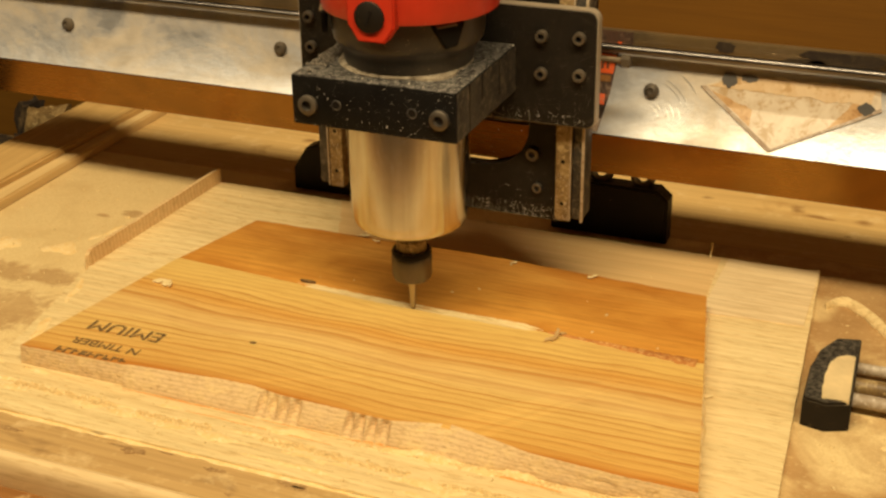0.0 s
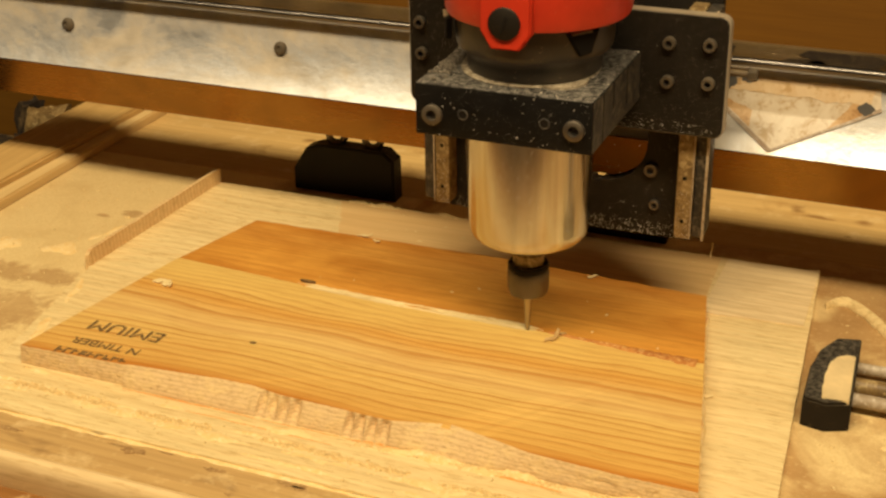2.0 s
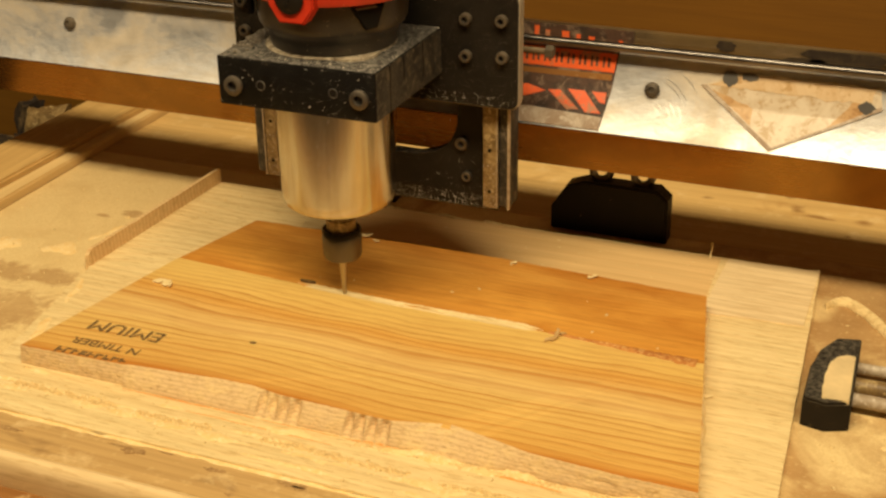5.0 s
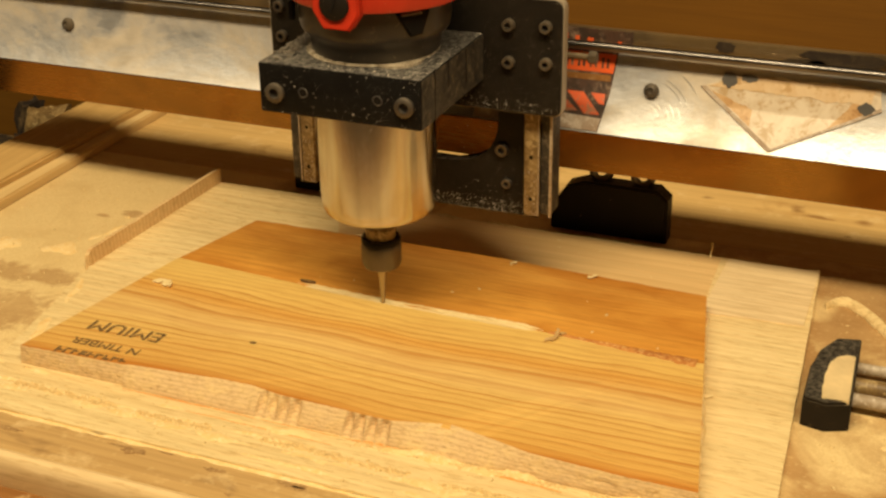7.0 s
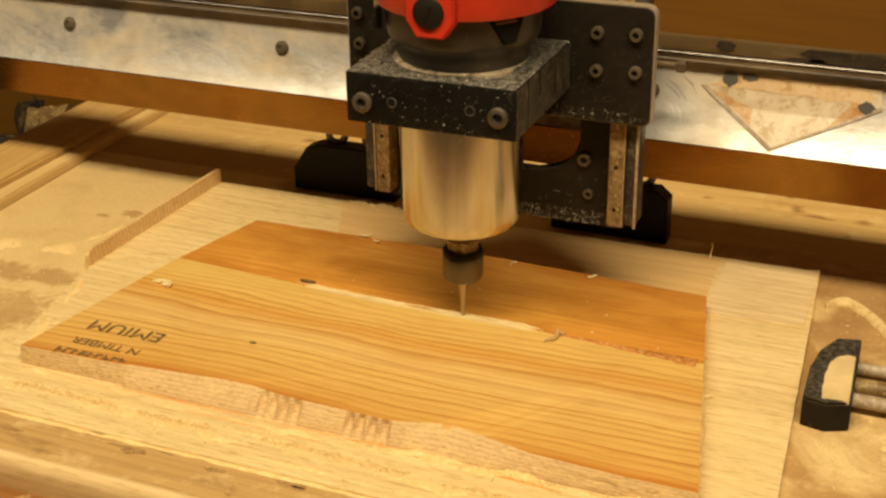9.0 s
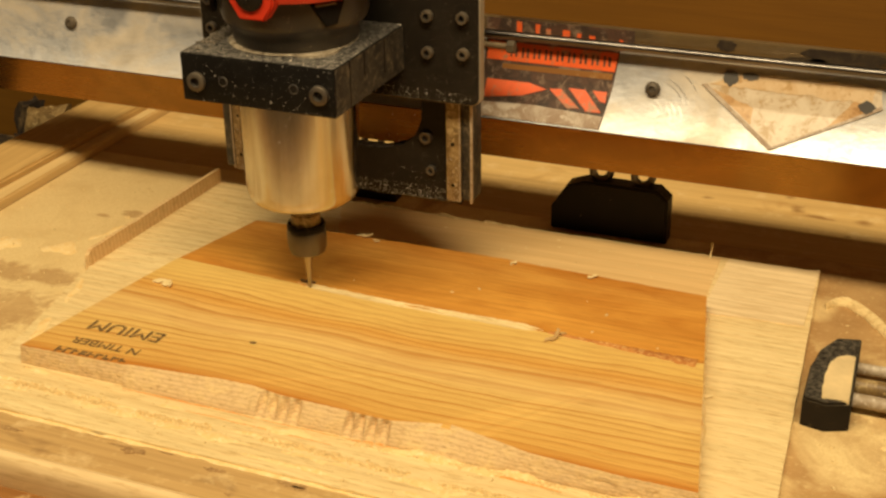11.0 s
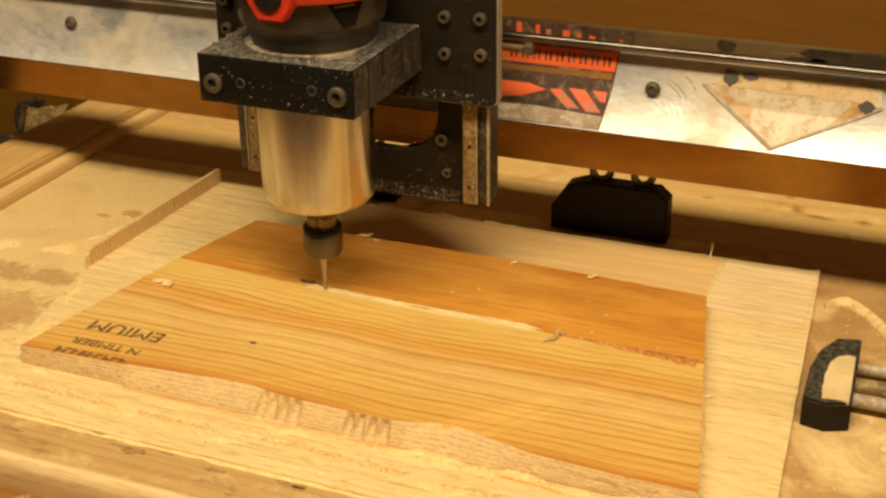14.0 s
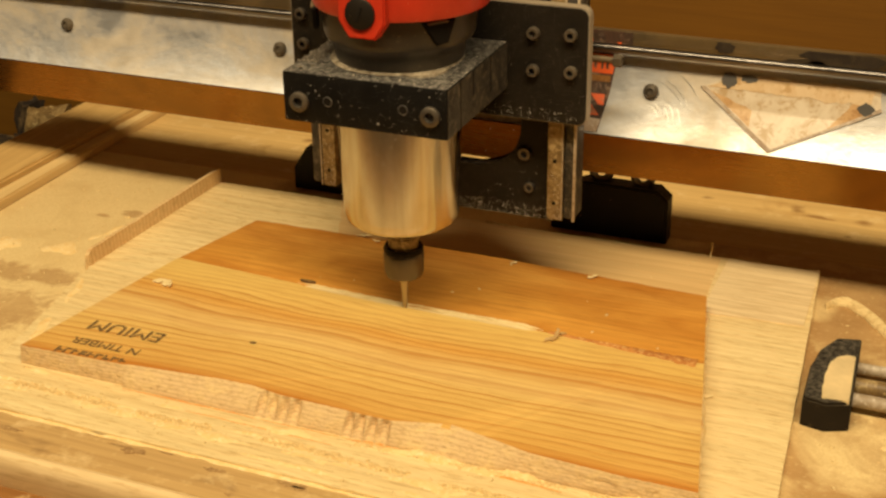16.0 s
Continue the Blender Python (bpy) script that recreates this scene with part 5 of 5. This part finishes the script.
# ------------------------------------------------------------------ carriage that slides along the gantry
def carriage():
    c = thing("cross_carriage", "black cross slide plate with two brass-brown guide bars", "carriage")
    # U-shaped plate with a round throat
    pts = [(-0.098, 0.052), (0.098, 0.052), (0.098, 0.150), (0.064, 0.150)]
    pts += [(0.064 - 0.036 + 0.036 * math.cos(radians(a)), 0.122 - 0.030 * math.sin(radians(a)) - 0.0) for a in range(0, 91, 15)]
    pts += [(-0.028 - 0.036 * math.cos(radians(a)), 0.122 - 0.030 * math.sin(radians(a))) for a in range(90, -1, -15)]
    pts += [(-0.064, 0.150), (-0.098, 0.150)]
    part("slide_plate", prism(pts, -0.0980, -0.0860, 0.0012, UPRIGHT), BLACK, c)
    part("upper_plate", box(-0.110, 0.112, 0.0935, 0.1040, 0.150, 0.245, 0.001), BLACK, c)
    for x0, x1 in ((0.0915, 0.1035), (-0.1035, -0.0915)):
        part("guide_bar", box(x0, x1, 0.0700, 0.0930, 0.0605, 0.238, 0.0015), POST, c, "brown guide bar with bolt holes")
        part("bar_edge", box(x1 + 0.0004 if x0 > 0 else x0 - 0.0104, x1 + 0.0104 if x0 > 0 else x0 - 0.0004, 0.0720, 0.0930, 0.0620, 0.238, 0.0020), WORN_SOCKET_BLACK, c, "worn dark rail beside the bar")
        for ex, ez in ((x1 + 0.0003, 0.0006), (x1 + 0.0099, 0.0009)) if x0 > 0 else ((x0 - 0.0006, 0.0006),):
            part("dusty_edge", box(ex - ez, ex + ez, 0.0692, 0.0702 if ex < x1 + 0.005 else 0.0722, 0.0615, 0.238, 0.0002), EDGE_DUST, c, "thin pale edge caked with dust")
        for z in (0.075, 0.110):
            part("bolt_hole", rod(((x0 + x1) / 2, 0.0698, z), ((x0 + x1) / 2, 0.0740, z), 0.0016, n=12), DARK, c)
    for x, z, r in ((0.0683, 0.107, 0.0055), (0.0725, 0.0790, 0.0042), (-0.0683, 0.107, 0.0055), (-0.0725, 0.0790, 0.0042)):
        cap_screw(c, x, 0.0862, z, r, 0.004)
    part("nut_block", box(-0.030, 0.030, 0.112, 0.152, 0.196, 0.235, 0.002), BLACK, c)
    part("nut_arm", box(-0.030, 0.030, 0.104, 0.112, 0.196, 0.235, 0.001), BLACK, c)
    part("stop_screw", rod((0.1128, 0.0985, 0.1860), (0.1330, 0.0985, 0.1860), 0.0024, n=14), RIM_EDGE, c)
    part("stop_knob", rod((0.1330, 0.0985, 0.1860), (0.1395, 0.0985, 0.1860), 0.0052, n=6, bevel=0.0006), STEEL, c)
    return c


CARRIAGE = carriage()


# ------------------------------------------------------------------ router spindle with its clamp and plate
def router():
    r = thing("router_spindle", "red and black router motor in a dusty black clamp block", "router")
    plate = part("lift_plate", prism(rounded(-0.1185, 0.1250, 0.1430, 0.2330, 0.007), -0.0690, -0.0600, 0.0006, UPRIGHT), PLATE_RIM, r, "plate edge bare and pale")
    part("plate_face", prism(rounded(-0.1176, 0.1241, 0.1438, 0.2321, 0.0066), -0.0602, -0.0592, 0.0003, UPRIGHT), BLACK, plate, "black plate face with sawdust")
    for x, z in ((0.0830, 0.2115), (0.1117, 0.2125), (0.0830, 0.1830), (0.1122, 0.1845), (-0.1085, 0.2080), (-0.1075, 0.1840)):
        cap_screw(plate, x, 0.0590, z, 0.0048, 0.0045)
    block = part("clamp_block", clamp_mesh(), BLOCK_BLACK, r, "black clamp block covered with sawdust", 30)
    for x, z in ((-0.0493, 0.1820), (0.0506, 0.1831)):
        cap_screw(block, x, -0.0600, z, 0.0072, 0.0035, "worn steel cap screw")
    for x, z in ((-0.0275, 0.1840), (0.0300, 0.1850)):
        part("bolt_hole", rod((x, -0.0604, z), (x, -0.0560, z), 0.0029, n=16), DARK, block)
        rim = lathe([(0.0029, 0.0), (0.0029, 0.0005), (0.0034, 0.0006), (0.0038, 0.0)], 24)
        bmesh.ops.transform(rim, matrix=Matrix.Translation((x, -0.0600, z)) @ UPRIGHT, verts=rim.verts)
        part("hole_rim", rim, WORN_SOCKET_BLACK, block, "worn rim of an empty bolt hole")
    for y, z in ((-0.0365, 0.1668), (-0.0125, 0.1840), (0.022, 0.1760)):
        part("clamp_slit", box(0.0618, 0.0631, y, y + 0.0011, z, 0.2020), DARK, block)
    part("rubbed_side", box(0.06262, 0.06290, -0.0585, 0.0575, 0.1675, 0.2018), WORN_SOCKET_BLACK, block, "side rubbed grey with scratches")
    heaps(block)
    dust_film(plate, -0.110, 0.118, 0.1445, 0.1530, 0.0590, 320, 3)
    dust_film(block, -0.060, 0.060, 0.1680, 0.2020, -0.0602, 70, 5)
    barrel = [(0.0400, 0.0765), (0.0422, 0.0785), (0.0434, 0.0820), (0.0440, 0.0870), (0.0460, 0.1500), (0.0462, 0.1680)]
    bm = lathe([(0.012, 0.0752), (0.0385, 0.0755)] + barrel, 72)
    barrel_specks(part("barrel", bm, BARREL_AL, r, "turned bare aluminium motor barrel"))
    part("shaft", lathe([(0.0, 0.045), (0.0118, 0.045), (0.0118, 0.0600), (0.0105, 0.0610), (0.0112, 0.0752), (0, 0.0752)], 32), POST, r, "brown oiled spindle shaft")
    part("collet_nut", lathe([(0.0, 0.0262), (0.0110, 0.0262), (0.0142, 0.0275), (0.0154, 0.0310), (0.0157, 0.0450), (0.0150, 0.0470), (0.0, 0.0470)], 36), DARK_STEEL, r, "dull brown steel collet nut")
    part("nut_groove", lathe([(0.0120, 0.0455), (0.0152, 0.0474), (0.0155, 0.0500), (0.0145, 0.0520), (0.0122, 0.0520)], 36), BLACK_PLAIN, r, "black ring over the nut")
    bm = lathe([(0.0, TIP), (0.0014, TIP), (0.0022, 0.006), (0.0030, 0.0180), (0.0035, 0.0220), (0.0035, 0.0270), (0, 0.0270)], 24)
    part("cutter", bm, BIT_STEEL, r, "tapered carbide cutter")
    # motor body
    part("seal_ring", lathe([(0.040, 0.2030), (0.0482, 0.2030), (0.0486, 0.2036), (0.0478, 0.2046), (0.040, 0.2050)], 64), RING_DUST, r, "cream ring dusted with sawdust")
    arc = [radians(a) for a in range(-62, -17, 3)]
    flake = [(0.0482 * math.cos(a), 0.0482 * math.sin(a)) for a in arc] + [((0.0492 + 0.0080 * math.sin(math.pi * (i + 0.5) / len(arc))) * math.cos(a), (0.0492 + 0.0080 * math.sin(math.pi * (i + 0.5) / len(arc))) * math.sin(a)) for i, a in reversed(list(enumerate(arc)))]
    part("dust_cake", prism(flake, 0.2030, 0.2048, 0.0004), RING_DUST, r, "cream cake of packed sawdust beside the ring")
    body = [(0.040, 0.2052), (0.0462, 0.2052), (0.0468, 0.2070), (0.0472, 0.2140), (0.0488, 0.2175), (0.0524, 0.2205), (0.0536, 0.2225), (0.0545, 0.2260), (0.0556, 0.2450), (0.0575, 0.2600), (0.0, 0.2600)]
    lower = part("lower_housing", lathe(body, 72, centre=(0.0025, 0.0)), BODY_GREY, r, "charcoal plastic motor housing")
    for a in (-36, 205):
        vent(lower, a)
    red = [(0.0550, 0.2452), (0.0626, 0.2457), (0.0637, 0.2485), (0.0645, 0.2700), (0.0642, 0.3300), (0.0600, 0.3500), (0.0, 0.3520)]
    shell_ob = part("red_housing", lathe(red, 72, centre=(0.0050, -0.0010)), RED, r, "glossy red plastic housing")
    part("brush_boss", prism([(-0.0120, 0.2700), (-0.0120, 0.2462), (-0.0045, 0.2345), (0.0145, 0.2345), (0.0225, 0.2462), (0.0225, 0.2700)], 0.0560, 0.0685, 0.0012, UPRIGHT), RED, shell_ob, "red boss round the brush cap")
    cap = lathe([(0.0108, 0.0), (0.0108, 0.0016), (0.0098, 0.0024), (0.0, 0.0026)], 32)
    bmesh.ops.transform(cap, matrix=Matrix.Translation((0.0048, -0.0684, 0.2522)) @ UPRIGHT, verts=cap.verts)
    cap_ob = part("brush_cap", cap, BLACK_PLAIN, shell_ob, "black slotted brush cap")
    slot = box(-0.0055, 0.0055, -0.0007, 0.0007, -0.0008, 0.0008)
    bmesh.ops.transform(slot, matrix=Matrix.Translation((0.0048, -0.0710, 0.2522)) @ Matrix.Rotation(radians(-70), 4, "Y"), verts=slot.verts)
    part("slot", slot, DARK, cap_ob)
    return r


def clamp_mesh():
    """Split clamp block with a round seat for the motor."""
    bm = box(-0.0625, 0.0625, -0.0600, 0.0588, 0.1662, 0.2032, 0.0018)
    return bm


def vent(parent, angle):
    """Dark triangular block; its colour gives the shade of an air opening."""
    bm = prism([(-0.013, 0.010), (0.013, 0.010), (0.007, -0.006), (-0.002, -0.007)], 0, 0.004, 0.0008)
    bmesh.ops.transform(bm, matrix=Matrix.Rotation(radians(angle + 90), 4, "Z") @ Matrix.Translation((0, -0.0552, 0.2320)) @ UPRIGHT, verts=bm.verts)
    part("air_vent", bm, DARK, parent)
    bm = box(-0.010, 0.006, -0.0606, -0.0570, 0.2408, 0.2422, 0.0004)
    bmesh.ops.transform(bm, matrix=Matrix.Rotation(radians(angle + 90), 4, "Z"), verts=bm.verts)
    part("vent_lip", bm, RIM_EDGE, parent)


def dust_film(parent, x0, x1, z0, z1, y, count, seed):
    """Specks of sawdust that cling to an upright face."""
    rnd = random.Random(seed)
    bm = bmesh.new()
    for _ in range(count):
        x, z = rnd.uniform(x0, x1), z0 + (z1 - z0) * rnd.random() ** 1.4
        s = rnd.uniform(0.00012, 0.00034) * (1.6 if rnd.random() < 0.06 else 1)
        bmesh.ops.create_icosphere(bm, subdivisions=1, radius=1, matrix=pose(x, y, z, 0, rnd.uniform(0, 180), 0) @ Matrix.Diagonal((s * 1.6, s * 0.6, s, 1)))
    tagged(part("sawdust", bm, SPECK, parent, "pale specks of clinging sawdust", 60), kind="stuff")


def barrel_specks(parent):
    """Flecks of sawdust stuck to the turned barrel."""
    rnd = random.Random(31)
    bm = bmesh.new()
    for _ in range(110):
        a, z = radians(rnd.uniform(-165, 10)), rnd.uniform(0.085, 0.160)
        rad = 0.0440 + 0.0020 * (z - 0.087) / 0.063
        s = rnd.uniform(0.00012, 0.00032)
        bmesh.ops.create_icosphere(bm, subdivisions=1, radius=1, matrix=Matrix.Translation((rad * math.cos(a), rad * math.sin(a), z)) @ Matrix.Rotation(a, 4, "Z") @ Matrix.Diagonal((s * 0.6, s, s * 1.5, 1)))
    tagged(part("sawdust", bm, SPECK, parent, "pale flecks stuck to the barrel", 60), kind="stuff")


def heaps(parent):
    """Small heaps of sawdust on top of the clamp."""
    rnd = random.Random(5)
    bm = bmesh.new()
    for _ in range(900):
        x, y = rnd.uniform(-0.0615, 0.0615), rnd.uniform(-0.0590, 0.056)
        if math.hypot(x, y) < 0.0490:
            continue
        s = rnd.uniform(0.00025, 0.0007) * (1.9 if rnd.random() < 0.06 else 1)
        m = pose(x, y, 0.2030, rnd.uniform(0, 40), rnd.uniform(0, 40), rnd.uniform(0, 360)) @ Matrix.Diagonal((s, s * 0.7, s * 0.5, 1))
        bmesh.ops.create_icosphere(bm, subdivisions=1, radius=1, matrix=m)
    tagged(part("sawdust", bm, SPECK, parent, "loose sawdust on the clamp", 60), kind="stuff")
    bm = bmesh.new()
    for _ in range(700):
        x, y = rnd.gauss(-0.053, 0.005), rnd.gauss(0.012, 0.020)
        if y > 0.056 or x < -0.0615 or math.hypot(x, y) < 0.0495:
            continue
        s = rnd.uniform(0.0010, 0.0026)
        pile = max(0.0, 1 - math.hypot((x + 0.050) * 2, y - 0.020) / 0.030)
        bmesh.ops.create_icosphere(bm, subdivisions=1, radius=1, matrix=pose(x, y, 0.2032 + 0.006 * pile * rnd.random(), rnd.uniform(0, 60), rnd.uniform(0, 60), rnd.uniform(0, 360)) @ Matrix.Diagonal((s, s * 0.8, s * 0.7, 1)))
    tagged(part("grit", bm, GRIT, parent, "grey pile of grit and sawdust on the clamp", 60), kind="stuff")


ROUTER = router()
PLATE = next(o for o in CARRIAGE.children if o.name.startswith("slide_plate"))
dust_film(PLATE, -0.092, 0.092, 0.0530, 0.0640, 0.0857, 700, 6)
dust_film(PLATE, 0.030, 0.092, 0.0530, 0.1450, 0.0857, 45, 7)
for bar in [o for o in CARRIAGE.children if o.name.startswith("guide_bar")]:
    cx = sum(v.co.x for v in bar.data.vertices) / len(bar.data.vertices)
    dust_film(bar, cx - 0.0055, cx + 0.0055, 0.0615, 0.100, 0.0699, 70, 8)


# ------------------------------------------------------------------ movement
def motions():
    """Seconds, place along the gantry and of the gantry; the lift follows the groove."""
    PASSES = [
        (0, -0.0001, 0.0003), (0.5, 0.0271, 0.0003), (1, 0.0383, 0.0003), (1.5, 0.0739, 0.0003), (2, 0.0946, 0.0003), (2.1, 0.1008, 0.0003), (2.2, 0.0881, 0.0030),
        (2.3, 0.0822, 0.0030), (2.4, 0.0768, 0.0030), (2.5, 0.0700, 0.0030), (3, 0.0447, 0.0030), (3.5, 0.0134, 0.0030), (4, -0.0098, 0.0030), (4.2, -0.0191, 0.0030),
        (5.74, -0.1013, 0.0030), (6.3, -0.0661, 0.0003), (6.5, -0.0542, 0.0003), (7, -0.0258, 0.0003), (7.5, 0.0017, 0.0003), (8, 0.0280, 0.0003), (8.5, 0.0549, 0.0003),
        (8.6, 0.0636, 0.0003), (8.7, 0.0859, 0.0003), (8.8, 0.0967, 0.0003), (8.9, 0.0717, 0.0030), (9, 0.0412, 0.0030), (9.1, 0.0135, 0.0030), (9.2, -0.0101, 0.0030),
        (9.3, -0.0381, 0.0030), (9.4, -0.0668, 0.0030), (9.53, -0.0989, 0.0030), (9.62, -0.0870, -0.0008), (10.2, 0.0872, -0.0008), (10.29, 0.1008, -0.0008), (10.38, 0.0869, 0.0048),
        (10.97, -0.0857, 0.0048), (11.05, -0.1000, 0.0048), (11.14, -0.0842, -0.0008), (11.3, -0.0238, -0.0008), (11.4, -0.0018, -0.0008), (11.5, 0.0222, -0.0008),
        (11.6, 0.0518, -0.0008), (11.7, 0.0734, -0.0008), (11.8, 0.1021, -0.0008), (11.9, 0.0819, 0.0048), (12, 0.0502, 0.0048), (12.1, 0.0279, 0.0048), (12.2, -0.0021, 0.0048),
        (12.3, -0.0291, 0.0048), (12.4, -0.0613, 0.0048), (12.5, -0.0818, 0.0048), (12.6, -0.0937, -0.0008), (12.7, -0.0669, -0.0008), (12.8, -0.0346, -0.0008),
        (12.9, -0.0107, -0.0008), (13, 0.0118, -0.0008), (13.1, 0.0337, -0.0008), (13.2, 0.0671, -0.0008), (13.3, 0.0951, -0.0008), (13.4, 0.0894, 0.0048), (13.5, 0.0642, 0.0048),
        (13.6, 0.0310, 0.0048), (13.7, 0.0046, 0.0048), (13.8, -0.0182, 0.0048), (13.9, -0.0493, 0.0048), (14, -0.0788, 0.0048), (14.1, -0.0970, -0.0008), (14.2, -0.0767, -0.0008),
        (14.3, -0.0461, -0.0008), (14.4, -0.0211, -0.0008), (14.5, 0.0078, -0.0008), (14.6, 0.0350, -0.0008), (14.7, 0.0637, -0.0008), (14.8, 0.0884, -0.0008),
        (14.9, 0.0981, 0.0048), (15, 0.0704, 0.0048), (15.1, 0.0423, 0.0048), (15.2, 0.0188, 0.0048), (15.3, -0.0137, 0.0048), (15.4, -0.0410, 0.0048), (15.5, -0.0595, 0.0048),
        (15.6, -0.0786, 0.0048), (15.7, -0.0880, -0.0008), (15.8, -0.0622, -0.0008), (15.9, -0.0251, -0.0008), (16, -0.0063, -0.0008),
    ]
    rows = []
    for (t, x, y), (t2, x2, y2) in zip(PASSES, PASSES[1:]):
        n = max(1, round((t2 - t) / 0.1))
        for k in range(n):
            rows.append((t + (t2 - t) * k / n, x + (x2 - x) * k / n, y if t2 - t > 0.2 and k < n - 1 else y + (y2 - y) * k / n))
    rows.append(PASSES[-1])
    walk(GANTRY, [(t, pose(0, y, 0)) for t, x, y in rows])
    walk(CARRIAGE, [(t, pose(x, y, 0)) for t, x, y in rows])
    walk(ROUTER, [(t, pose(x, y, depth_at(x))) for t, x, y in rows])


motions()
